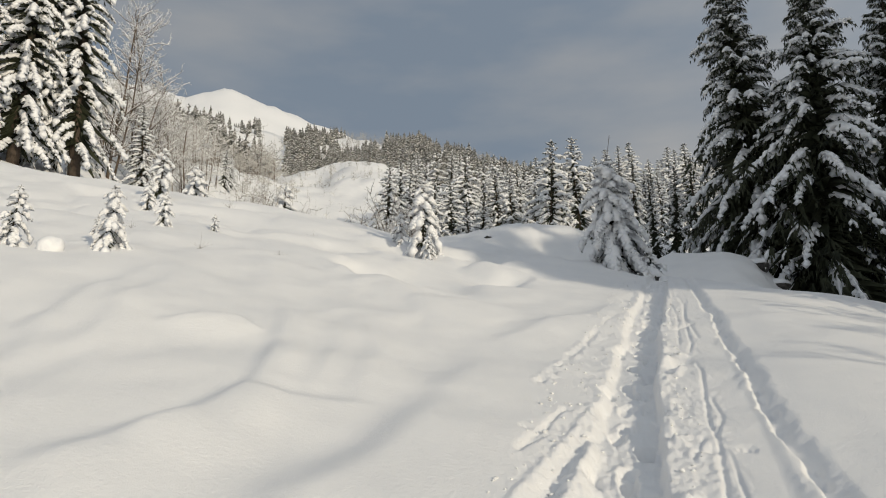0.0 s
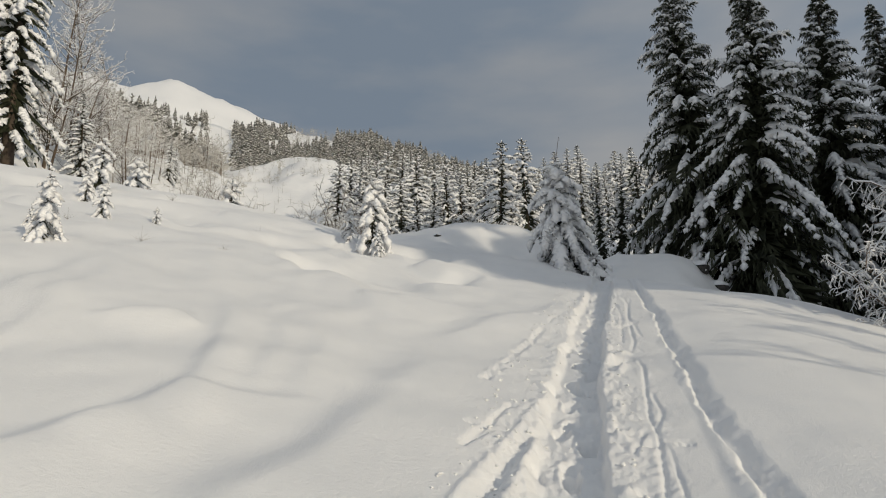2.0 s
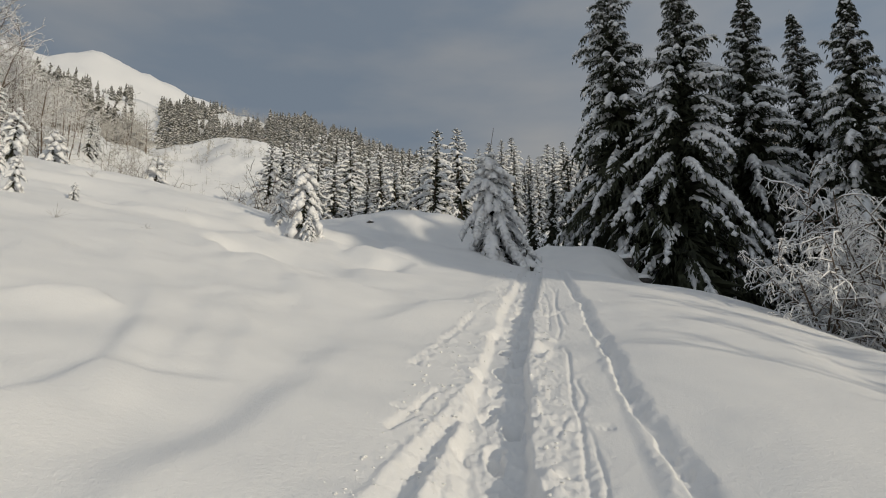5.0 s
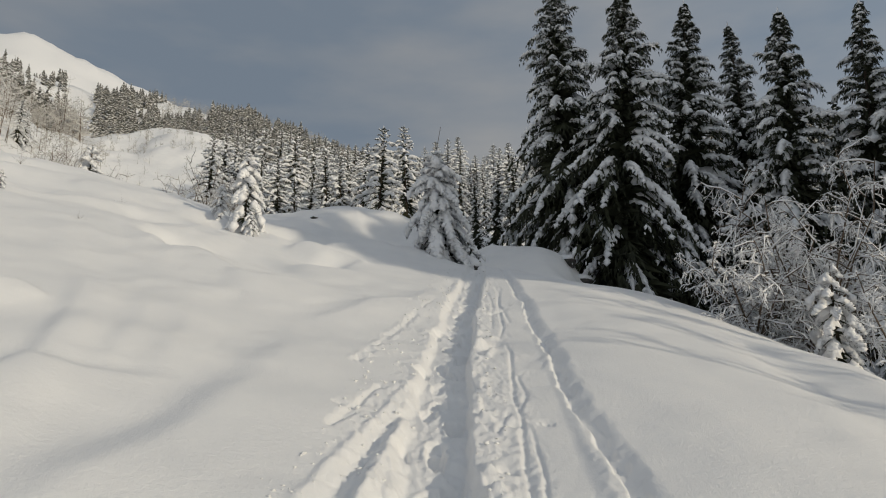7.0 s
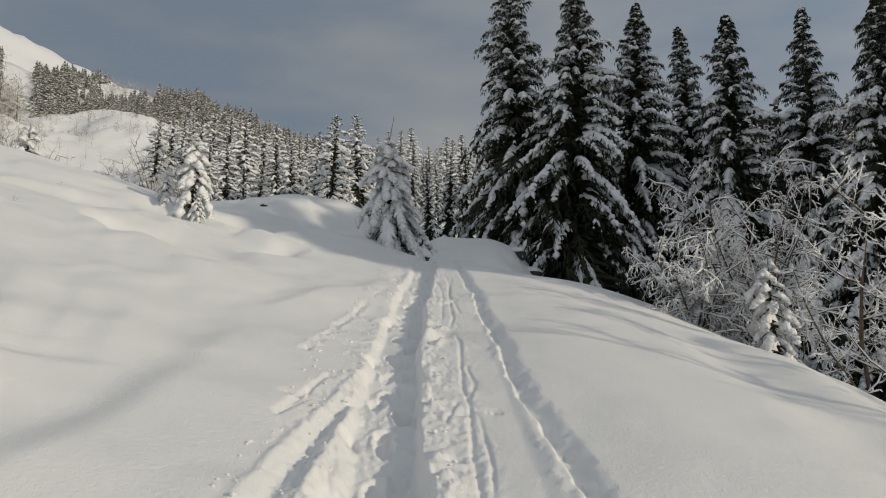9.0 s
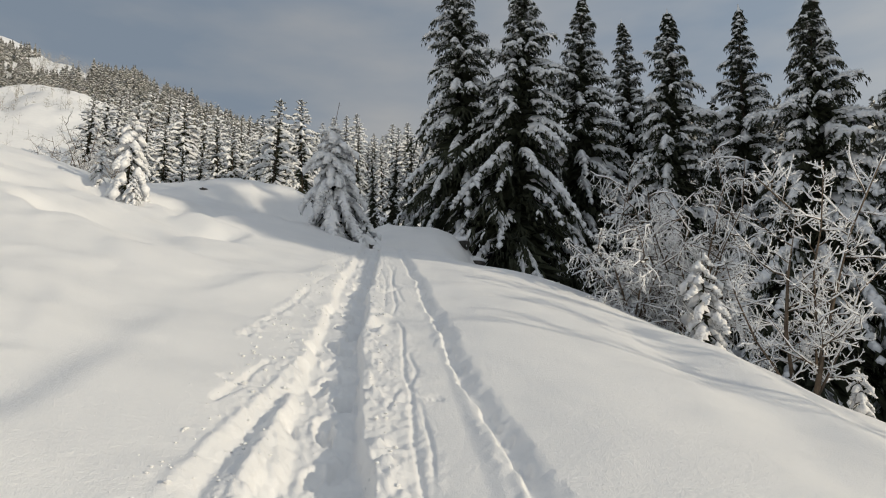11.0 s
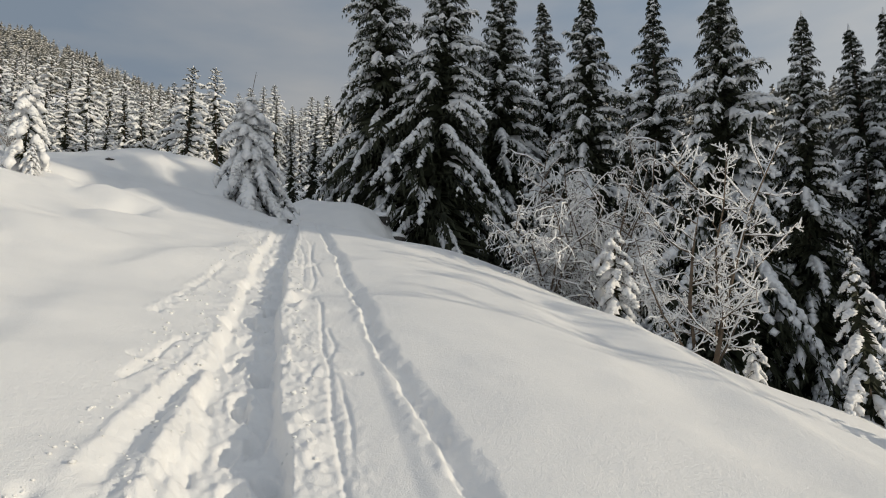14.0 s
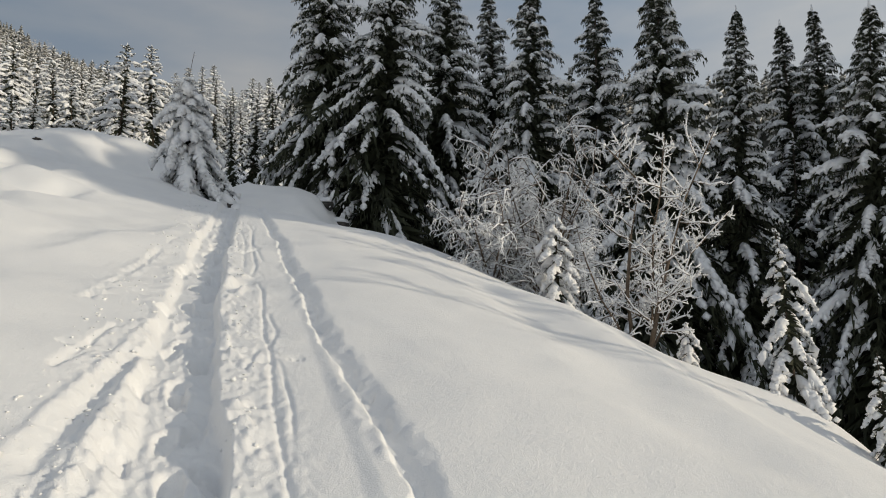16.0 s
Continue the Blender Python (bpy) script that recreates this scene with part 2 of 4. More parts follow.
def ridge(x, y, a, b, slope):
    """A ridge from a to b (x, y, z) whose flanks fall with that slope."""
    ax, ay, az = a
    bx, by, bz = b
    t = np.clip(((x - ax) * (bx - ax) + (y - ay) * (by - ay)) / ((bx - ax) ** 2 + (by - ay) ** 2), 0, 1)
    d = np.hypot(x - ax - t * (bx - ax), y - ay - t * (by - ay))
    return az + t * (bz - az) - slope * (np.sqrt(d * d + 16) - 4)


def land(x, y):
    """Height of the snow, without the small relief of the trail."""
    u, v = along_across(x, y)
    far = np.hypot(x, y)
    up = soft_min(soft_max(u, -35.0 + 0 * u, 4.0), 75.0 + 0 * u, 6.0)
    left = soft_max(soft_min(v + 1.4, 0 * v, 0.5), -48.0 + 0 * v, 4.0)
    right = np.maximum(v - 1.0, 0)
    fall = np.where(right < 5.5, 0.058 * right**2, 1.7545 + 0.638 * (right - 5.5))
    fall = soft_min(fall, 8.5 + 0 * v, 2.0)
    z = 0.276 * up - 0.272 * left - fall
    # the gully behind the brow, the hollow where the trail bends, and the mound beside it
    z = z - 8.5 * step(y, 23, 42) * (1 - step(y, 80, 130)) * step(x, -24, -9) * (1 - step(x, 2, 14))
    z = z + 1.3 * np.minimum(1.35 * bell(np.hypot((x - 4.6) / 1.25, y - 26.2), 2.3), 1)  - 0.5 * bell(np.hypot(x + 0.6, y - 23.5), 1.8) - 0.9 * bell(np.hypot(x - 7.8, y - 24.5), 1.3) - 0.7 * bell(np.hypot(x - 6.9, y - 20.0), 2.0)
    z = z - 1.2 * bell(np.hypot(x - 9.5, (y - 28.0)), 3.0) + 0.5 * bell(np.hypot(x - 4.0, y - 18.7), 1.1)
    # beyond the brow the slope beside the trail falls away
    z = z - 1.6 * step(u, 12.0, 26.0) * step(v, 0.2, 2.2) * (1 - step(u, 40, 60))
    # the bench across the bend of the trail
    run, side = 0.366 * x + 0.930 * y, 0.930 * x - 0.366 * y
    bench = 5.15 + 0.46 * (soft_min(run, 23.3 + 0 * x, 0.2) - 20) - 0.35 * step(side, 0.4, 1.6) + 0.16 * value_noise(x / 0.8, y / 0.8, 66)
    z = z + np.maximum(bench - z, 0) * step(run, 19.2, 20.6) * (1 - step(run, 24.2, 25.4)) * step(side, -2.4, -0.9) * (1 - step(side + 0.5 * value_noise(x * 1.1, y * 1.1, 67), 0.8, 3.0))
    # the hillsides round about
    hills = np.full_like(z, -60.0)
    for a, b, s in (((-80, 62, 56), (-58.8, 80.9, 50.0), 0.85), ((-58.8, 80.9, 50.0), (-35.0, 135.5, 44.0), 0.85),
                    ((-31.0, 140.0, 45.0), (-18.0, 118.0, 44.8), 0.62), ((-18.0, 118.0, 44.8), (-10.0, 110.0, 42.0), 0.6), ((-10.0, 110.0, 42.0), (3.0, 100.0, 27.0), 0.62),
                    ((-87, 411, 174), (-15, 370, 150), 0.5), ((-15, 370, 150), (46, 327, 111), 0.5), ((46, 327, 111), (103, 282, 98), 0.45),
                    ((103, 282, 98), (244, 89, 72), 0.40), ((244, 89, 72), (330, -120, 40), 0.4),
                    ((-220, 360, 185), (-87, 411, 172), 0.62),
                    # unseen rise, added so that the shade-casting trees stand higher
                    ((41, -26, 8), (66, -6, 16), 0.5), ((66, -6, 16), (110, 20, 24), 0.5),
                    ((-820, 560, 400), (-372, 820, 418), 0.55), ((-372, 820, 421), (-312, 844, 403), 0.60),
                    ((-300, 848, 405), (-280, 855, 431), 0.75), ((-280, 855, 431), (-158, 886, 388), 0.62), ((-280, 855, 431), (-262, 740, 352), 0.75),
                    ((-330, 838, 402), (-300, 720, 330), 0.7), ((-205, 874, 404), (-190, 760, 330), 0.7),
                    ((-158, 886, 386), (-60, 930, 300), 0.6), ((-60, 930, 300), (250, 960, 180), 0.5)):
        hills = np.maximum(hills, ridge(x, y, a, b, s))
    z = soft_max(z, hills, 1.5)
    # drifts and moguls
    fade = step(far, 1.0, 4.0) * (1 - step(far, 60, 140))
    field = step(-v, 1.4, 4.0)
    wx, wy = x + 0.9 * value_noise(x / 2.7, y / 2.7, 41), y + 0.9 * value_noise(x / 2.7, y / 2.7, 42)
    qx0, qy0 = x + 0.2 * value_noise(x * 1.7, y * 1.7, 59), y + 0.2 * value_noise(x * 1.7, y * 1.7, 60)
    big = value_noise(wx / 2.6 + 0.25 * wy, wy / 2.1, 3)
    z = z + fade * ((0.05 + 0.05 * field) * big - 0.035 * field * np.sqrt(big**2 + 0.006))
    z = z + fade * (0.02 * value_noise(wx / 1.1 + 5, wy / 1.2, 5) + 0.003 * value_noise(x * 5.2, y * 5.2, 57) + 0.010 * value_noise(qx0 / 0.42, qy0 / 0.5, 58))
    qx, qy = x + 0.35 * value_noise(x / 0.9, y / 0.9, 43), y + 0.35 * value_noise(x / 0.9, y / 0.9, 44)
    heap = value_noise(qx / 1.25 + 3, qy / 1.6, 6)
    patch = 0.35 + 0.65 * step(value_noise(x / 4.1, y / 3.3, 45), -0.5, 0.5)
    z = z + fade * field * patch * (0.13 * heap - 0.11 * np.sqrt(heap**2 + 0.003) + 0.06 * value_noise(qx / 0.62, qy / 0.8, 5)) * (0.6 + 0.9 * step(far, 8, 14))
    # single drifts and hollows: from, to, half width, height
    for x0, y0, x1, y1, w, h in (
            (-2.20, 3.90, -1.75, 4.52, 0.24, 0.13), (-1.75, 4.52, -1.48, 5.25, 0.21, 0.13), (-1.48, 5.25, -0.70, 5.25, 0.16, 0.07),
            (-0.72, 3.70, -0.07, 5.00, 0.36, 0.14), (-0.07, 5.00, 0.45, 6.90, 0.34, 0.12), (-1.46, 5.40, -1.48, 6.32, 0.13, 0.08), (-1.48, 6.32, -1.75, 7.81, 0.15, 0.09),
            (-0.92, 5.70, -1.10, 7.60, 0.16, 0.06), (-0.56, 5.50, -0.68, 7.42, 0.17, 0.06), (-2.66, 6.80, -2.20, 7.15, 0.13, 0.10), (-2.20, 7.15, -1.95, 6.95, 0.13, 0.07),
            (-3.12, 6.10, -3.35, 7.28, 0.18, 0.09), (-3.35, 7.28, -3.40, 8.80, 0.20, 0.09), (-3.35, 5.60, -3.72, 6.50, 0.20, 0.09), (-3.72, 6.50, -3.86, 7.70, 0.20, 0.09), (-3.86, 7.70, -3.86, 9.30, 0.22, 0.08),
            (-2.85, 4.50, -2.78, 5.90, 0.25, 0.07), (0.80, 8.35, 1.45, 9.40, 0.22, 0.09), (1.45, 9.40, 2.90, 11.40, 0.25, 0.08), (0.05, 9.00, -0.60, 11.20, 0.30, 0.08), (-2.30, 9.20, -3.00, 12.00, 0.35, 0.09),
            (-0.90, 11.50, -1.90, 14.50, 0.40, 0.10), (-4.60, 10.00, -5.60, 13.50, 0.40, 0.10),
            (5.44, 6.84, 4.52, 4.02, 0.28, -0.12), (4.52, 4.02, 3.68, 2.39, 0.32, -0.11), (6.61, 7.07, 4.57, 3.16, 0.32, 0.11), (7.3, 6.6, 6.2, 3.6, 0.3, 0.09)):
        run = math.hypot(x1 - x0, y1 - y0)
        t = ((x - x0) * (x1 - x0) + (y - y0) * (y1 - y0)) / run**2
        off = ((x - x0) * (y1 - y0) - (y - y0) * (x1 - x0)) / run + 0.05 * value_noise(x * 1.3, y * 1.3, 54) + 0.12 * run * (t - 0.5) ** 2
        # steep on the side away from the sun, shaped to fit the camera's view
        z = z + 0.7 * h * step(t, -0.45, 0.25) * (1 - step(t, 0.75, 1.45)) * bell(off, np.where(off < 0, 0.6 * w, 1.8 * w) if h > 0 else w)
    z = z + 0.55 * bell(np.hypot(x - 9.25, y - 4.85), 0.85) - 0.2 * bell(np.hypot(x - 7.6, y - 4.2), 0.9)
    z = z + step(far, 70, 110) * (1.1 * value_noise(x / 6, y / 6, 9) + 0.7 * value_noise(x / 2.3, y / 2.3, 53))
    z = z + step(far, 60, 160) * (1.6 * value_noise(x / 14, y / 14, 7) + 4.0 * step(far, 250, 500) * value_noise(x / 50, y / 50, 8))
    return z


def relief(x, y):
    """Ruts, trodden steps, ski and pole marks along the trail."""
    u, v = along_across(x, y)
    on = (1 - step(u, 17.0, 20.0)) * step(u, -6, -2)
    rough = value_noise(x * 7, y * 7, 12) * 0.45 + value_noise(x * 15, y * 15, 13) * 0.55
    grain = value_noise(x * 31, y * 31, 14)
    lumps = value_noise(x * 4.1, y * 4.1, 21)
    clods = np.maximum(value_noise(x * 10.3 + 0.4 * lumps, y * 10.3, 27) - 0.1, 0)
    z = -0.02 * step(v + 0.10 * lumps, -1.0, -0.65) * (1 - step(v, 0.52, 0.62))
    # the trodden trench: a sloping bank on the open side, a steep edge on the other
    middle = np.interp(u, [3, 4.1, 5.2, 6.2, 7.3, 9, 11, 13, 15, 18], [-0.21, -0.24, -0.285, -0.305, -0.305, -0.305, -0.26, -0.20, -0.16, -0.10])
    tr = v - middle - 0.022 * value_noise(u / 0.6, 0 * u, 10) - 0.01 * value_noise(u * 4.1, 0 * u, 11)
    half = 0.175 + 0.02 * value_noise(u / 0.5, 0 * u, 28)
    bite = 0.028 * value_noise(u * 3.1, v * 2.0, 26) + 0.02 * rough
    deep = step(tr + bite, -half - 0.16, -half - 0.05) * (1 - step(tr + 0.4 * bite, half - 0.03, half + 0.025))
    z = z - deep * (0.092 + 0.012 * rough + 0.02 * value_noise(u * 2.3, v * 3.1, 29))
    # single bootprints, left and right by turns, each a little astray
    for k, pace in ((0, 0.37), (1, 0.53)):
        i = np.floor(u / pace)
        foot = np.where(i % 2 > 0.5, 0.075, -0.075) * (1 + 0.8 * (hashed(i, 0 * i, 34 + k) - 0.5)) + 0.05 * (hashed(i, 0 * i, 36 + k) - 0.5)
        du = (u / pace - i - 0.5 + 0.35 * (hashed(i, 0 * i, 38 + k) - 0.5)) * pace
        dv = tr - foot + (hashed(i, 0 * i, 40 + k) - 0.5) * 0.5 * du
        shape = np.hypot(du / 0.155, dv / (0.062 + 0.02 * step(du, -0.05, 0.1))) + 0.14 * rough
        z = z - (0.03 + 0.045 * hashed(i, 0 * i, 46 + k)) * (1 - step(shape, 0.7, 1.0)) + 0.008 * bell(shape - 1.15, 0.14) * (1 + rough)
    # steps that broke the bank
    i = np.floor(u / 0.47)
    du = (u / 0.47 - i - 0.5 + 0.5 * (hashed(i, 0 * i, 61) - 0.5)) * 0.47
    hole = np.hypot(du / 0.13, (tr + half + 0.02 + 0.10 * hashed(i, 0 * i, 62)) / 0.075) + 0.22 * rough
    z = z - 0.05 * (1 - step(hole, 0.6, 1.0)) * (hashed(i, 0 * i, 63) > 0.6)
    # churned snow along both edges
    torn = step(value_noise(u / 0.8, v / 0.4, 25), -0.45, 0.25)
    z = z + bell(tr + half + 0.20, 0.06) * torn * (0.004 + 0.014 * clods + 0.007 * rough)
    z = z + bell(tr - half - 0.07, 0.055) * step(value_noise(u / 0.9, 0 * u, 30), -0.5, 0.2) * (0.010 + 0.045 * clods + 0.014 * rough + 0.006 * grain)
    near = 1 - step(u, 5.4, 6.6)
    z = z + bell(v + 0.66, 0.17) * near * (0.008 * clods + 0.006 * rough + 0.005 * grain)
    # slanting gouges, clods dragged out of the trench, pole drags: from u, v to u, v, half width, depth
    for u0, v0, u1, v1, w, d in ((3.3, -0.93, 6.2, -0.57, 0.024, -0.018), (3.3, -0.80, 5.2, -0.61, 0.038, 0.042), (3.0, -0.66, 5.0, -0.55, 0.022, -0.022), (3.0, -0.57, 4.4, -0.50, 0.025, 0.02),
                                 (4.5, -0.99, 5.2, -0.90, 0.018, 0.03), (7.35, -0.11, 7.85, 0.12, 0.045, -0.05), (7.1, -0.05, 7.6, 0.15, 0.045, 0.045), (6.7, 0.02, 7.5, 0.10, 0.03, -0.03),
                                 (9.4, 0.10, 9.9, 0.32, 0.025, 0.03), (6.3, -1.17, 9.5, -0.91, 0.030, 0.022), (5.12, -0.92, 5.66, -0.83, 0.012, 0.024),
                                 (4.6, -0.97, 4.95, -0.87, 0.012, 0.024), (9.7, -0.86, 10.6, -0.80, 0.012, 0.020), (12.0, -0.72, 14.2, -0.60, 0.05, 0.02),
                                 (5.05, 0.16, 4.6, 0.07, 0.012, 0.014), (5.5, 0.31, 5.1, 0.24, 0.012, 0.014),
                                 (5.5, 0.31, 6.1, 0.27, 0.012, 0.014), (8.8, 0.32, 10.6, 0.22, 0.012, 0.014), (10.6, 0.22, 12.6, 0.30, 0.013, 0.014)):
        t = ((u - u0) * (u1 - u0) + (v - v0) * (v1 - v0)) / ((u1 - u0) ** 2 + (v1 - v0) ** 2)
        off = ((u - u0) * (v1 - v0) - (v - v0) * (u1 - u0)) / math.hypot(u1 - u0, v1 - v0) + 0.25 * w * lumps + 0.15 * w * rough
        z = z - d * bell(off, w) * step(t, -0.04, 0.06) * (1 - step(t, 0.9, 1.04)) * (1 + 0.35 * rough)
    # crumbly heap along the long pole drag
    z = z + bell(v + 1.04 - 0.081 * (u - 7.9), 0.055) * step(u, 6.1, 6.5) * (1 - step(u, 9.0, 9.7)) * (0.055 * np.maximum(rough + 0.15, 0) + 0.012 * grain)
    # ski grooves, thin and wandering
    for v0, w, d, s, u0, u1 in ((0.23, 0.012, 0.018, 15, 2, 7.6), (0.27, 0.010, 0.012, 16, 3.4, 4.9), (0.10, 0.011, 0.015, 19, 8.2, 16), (0.20, 0.012, 0.016, 20, 7.8, 13), (0.02, 0.010, 0.012, 18, 9.5, 14)):
        line = bell(v - v0 - 0.018 * value_noise(u / 0.5, 0 * u, s) - 0.035 * value_noise(u / 1.5, 0 * u, s + 9), w)
        z = z - d * line * step(u, u0, u0 + 0.4) * (1 - step(u, u1 - 0.4, u1)) * (1 + 0.5 * rough)
    # the sharp-edged rut at the other side under its rounded lip, its floor trodden by poles
    brink = np.interp(u, [3.4, 4.2, 4.6, 5.0, 5.8, 6.3, 10.6, 13.4, 16], [0.69, 0.67, 0.645, 0.62, 0.585, 0.57, 0.56, 0.47, 0.40])
    side = v - brink + 0.022 * value_noise(u * 1.3, 0 * u, 23) + 0.018 * value_noise(u * 4.3, 0 * u, 50) + 0.03 * rough
    z = z + 0.035 * step(tr, half - 0.03, half + 0.025) * (1 - step(side, -0.012, 0.022)) - 0.012 * step(side, -0.012, 0.022) * (1 - step(side, 0.03, 0.12))
    z = z + 0.062 * step(side, 0.02, 0.20) * (1 - step(v, 1.1, 2.6))
    z = z + 0.012 * bell(side + 0.03, 0.03) * step(value_noise(u / 0.5, 0 * u, 24), 0.0, 0.5) * (1 + rough)
    i = np.floor(u / 0.21)
    dent = np.hypot(((u / 0.21) - i - 0.5) * 0.21 / 0.07, (side - 0.06 - 0.03 * hashed(i, 0 * i, 51)) / 0.035)
    z = z - 0.03 * hashed(i, 0 * i, 56) * (1 - step(dent + 0.15 * rough, 0.6, 1.0)) * (hashed(i, 0 * i, 52) > 0.35)
    # marks of pole baskets: a ring with a hole in it
    for u0, v0, r in ((5.45, -0.27, 0.05), (5.62, -0.83, 0.055), (4.98, -1.02, 0.055), (4.85, 0.40, 0.06), (8.3, -0.80, 0.05), (10.4, 0.36, 0.05)):
        q = np.hypot(u - u0, v - v0)
        z = z - 0.012 * bell(q - 0.85 * r, 0.008) - 0.008 * (1 - step(q, r * 0.7, 0.85 * r)) - 0.03 * bell(q, 0.014)
    i, j = np.floor(u / 0.55), np.floor(v / 0.45)
    du = (u / 0.55 - i - 0.2 - 0.6 * hashed(i, j, 31)) * 0.55
    dv = (v / 0.45 - j - 0.2 - 0.6 * hashed(i, j, 32)) * 0.45
    z = z - 0.05 * bell(np.hypot(du, dv), 0.03) * (hashed(i, j, 33) > 0.85) * step(v, -1.3, -1.0) * (1 - step(v, 0.45, 0.55)) * (1 - deep)
    churn = step(v + 0.2 * lumps, -1.0, -0.55) * (1 - step(v, 0.22, 0.42))
    return z * on + (0.007 * rough + 0.005 * grain) * (1 + 0.7 * near) * on * churn + 0.0025 * rough * on * step(v, 0.2, 0.4) * (1 - step(v, 0.5, 0.62))


def ground_at(x, y):
    a, b = np.array([float(x)]), np.array([float(y)])
    return float((land(a, b) + relief(a, b))[0])


def build_ground():
    az = np.radians(np.concatenate([np.arange(-44, 3, 0.33), np.arange(3, 33, 0.10), np.arange(33, 76, 0.42), np.arange(76, 184, 3.0), np.arange(184, 214, 0.6), np.arange(214, 316, 3.0)]))
    r = [0.0005, 0.2]
    while r[-1] < 3600:
        r.append(r[-1] * (1.05 if r[-1] < 2.2 else 1.006 if r[-1] < 12 else 1.013 if r[-1] < 28 else 1.026 if r[-1] < 85 else 1.014 if r[-1] < 140 else 1.026 if r[-1] < 200 else 1.035))
    r = np.array(r)
    rr, aa = np.meshgrid(r, az, indexing="ij")
    x, y = rr * np.sin(aa) + 0.07, rr * np.cos(aa) - 0.11
    z = land(x, y) + relief(x, y)
    verts = np.stack([x, y, z], -1).reshape(-1, 3)
    i, j = np.meshgrid(np.arange(len(r) - 1), np.arange(len(az)), indexing="ij")
    k = (j + 1) % len(az)
    m = len(az)
    quads = np.stack([i * m + j, (i + 1) * m + j, (i + 1) * m + k, i * m + k], -1).reshape(-1, 4)
    ob = new("ground", mesh_from("ground", verts, [quads[:, ::-1]], SNOW, True))
    return tagged(ob, "deep untracked snow with a trodden ski trail climbing through it", "snow", kind="structure")


build_ground()


# ---------------------------------------------------------------- spruces
def spruce_geo(seed, height, reach, boughs, pairs, sprays, snow, bare=0.04, droop=0.35, kept=0.8, curl=0.35, power=0.8, hang=0.35, pad=1.0, sides=5, bushy=1.0, sheltered=0.0, most=9.0, fan=1.0, comb=11, finger=0.3, plume=0.0, tip=1.0, heart=1.0):
    """Trunk, needles and snow of one spruce of that height. reach: half the crown's width. pairs: side twigs on each side of a bough."""
    g = np.random.default_rng(seed)
    k = ((np.arange(boughs) + g.uniform(-0.4, 0.4, boughs)).clip(0) / boughs).clip(0, 0.995)
    t = bare + (1 - bare) * (1 - (1 - k) ** 1.3)
    az = np.arange(boughs) * 2.39996 + g.uniform(-0.5, 0.5, boughs)
    size = reach * ((1 - t) ** power * (g.uniform(0.62, 1.14, boughs) + 0.28 * (g.random(boughs) < 0.15)) + 0.03 * tip)
    size *= step(t, bare - 0.15, bare + 0.10) * 0.25 + 0.75
    out = np.stack([np.cos(az), np.sin(az), 0 * az], 1)
    lean = np.stack([0.02 * height * np.sin(t * 3 + seed), 0.02 * height * np.cos(t * 2.2 + seed) - 0.02 * height, 0 * t], 1)
    root = lean + np.stack([0 * t, 0 * t, t * height], 1)
    rise = (t - 0.52) * 1.0 + g.uniform(-0.12, 0.12, boughs)
    sink = droop * (1.15 - t) + g.uniform(0, 0.25, boughs)

    def shelter(k):
        return 1 - sheltered + 1.5 * sheltered * k

    def spine(s):
        s = np.asarray(s)
        flat = root[:, None] + out[:, None] * (size[:, None] * s * (1 - 0.12 * s * s))[..., None]
        flat[..., 2] += size[:, None] * (rise[:, None] * s - sink[:, None] * s * s)
        return flat

    s = np.linspace(0.14, 0.97, pairs)[None] + g.uniform(-0.04, 0.04, (boughs, pairs))
    at = spine(s)
    run = unit(spine(s + 0.05) - at)
    across = np.cross(run, np.array([0, 0, 1.0]))
    needles, white = [], []
    drop = np.stack([0 * s, 0 * s, -np.ones_like(s)], -1) + 0.45 * run + g.normal(0, 0.25, (*s.shape, 3))
    curtain = (size[:, None] * 0.20 * (1.15 - 0.6 * s) * g.uniform(0.6, 1.3, s.shape)).ravel()
    needles.append(spikes(at.reshape(-1, 3), drop.reshape(-1, 3), curtain, curtain * 0.22))
    laden = g.uniform(0.45, 1.25, (boughs, 1)) * (0.55 + 0.6 * s) * shelter(t)[:, None]  # snow gathers on some boughs and towards their ends
    for sign in (-1, 1):
        length = size[:, None] * 0.40 * (1.05 - 0.8 * s) * np.minimum(1, s / 0.3) * g.uniform(0.65, 1.2, s.shape) + 0.02 * reach
        way = unit(run * 0.75 + sign * across * 0.75 + np.array([0, 0, -0.12]) + g.normal(0, 0.12, (*s.shape, 3)))
        b, w, l = at.reshape(-1, 3), way.reshape(-1, 3), length.ravel()

        def twig(q):
            p = b[:, None] + w[:, None] * (l[:, None] * q)[..., None]
            p[..., 2] -= curl * l[:, None] * q * q
            return p

        q = np.linspace(0.12, 0.95, sprays)[None] + g.uniform(-0.06, 0.06, (len(l), sprays))
        p = twig(q)
        d = unit(twig(q + 0.05) - p)
        c = np.cross(d, np.array([0, 0, 1.0]))
        for side in (-1, 1):
            ways = d * 0.8 + side * c * 0.6 + np.array([0, 0, -hang]) + g.normal(0, 0.2, d.shape)
            ln = (l[:, None] * 0.40 * (1.1 - 0.5 * q) + 0.02 * reach) * g.uniform(0.7, 1.3, q.shape)
            needles.append(spikes(p.reshape(-1, 3), ways.reshape(-1, 3), ln.ravel(), ln.ravel() * 0.16 * bushy))
        needles.append(spikes(b, w + np.array([0, 0, -0.25 * curl]), l * 1.02, l * 0.075))
        # snow: a core along each laden twig and fingers on its sprays
        load = laden.ravel() * snow
        keep = g.random(len(l)) < finger * kept * np.clip(laden.ravel(), 0.25, 1.0)
        ends = twig(np.array([[0.02, 0.9]]) * np.ones((len(l), 1)))
        core = np.linalg.norm(ends[:, 1] - ends[:, 0], axis=1)
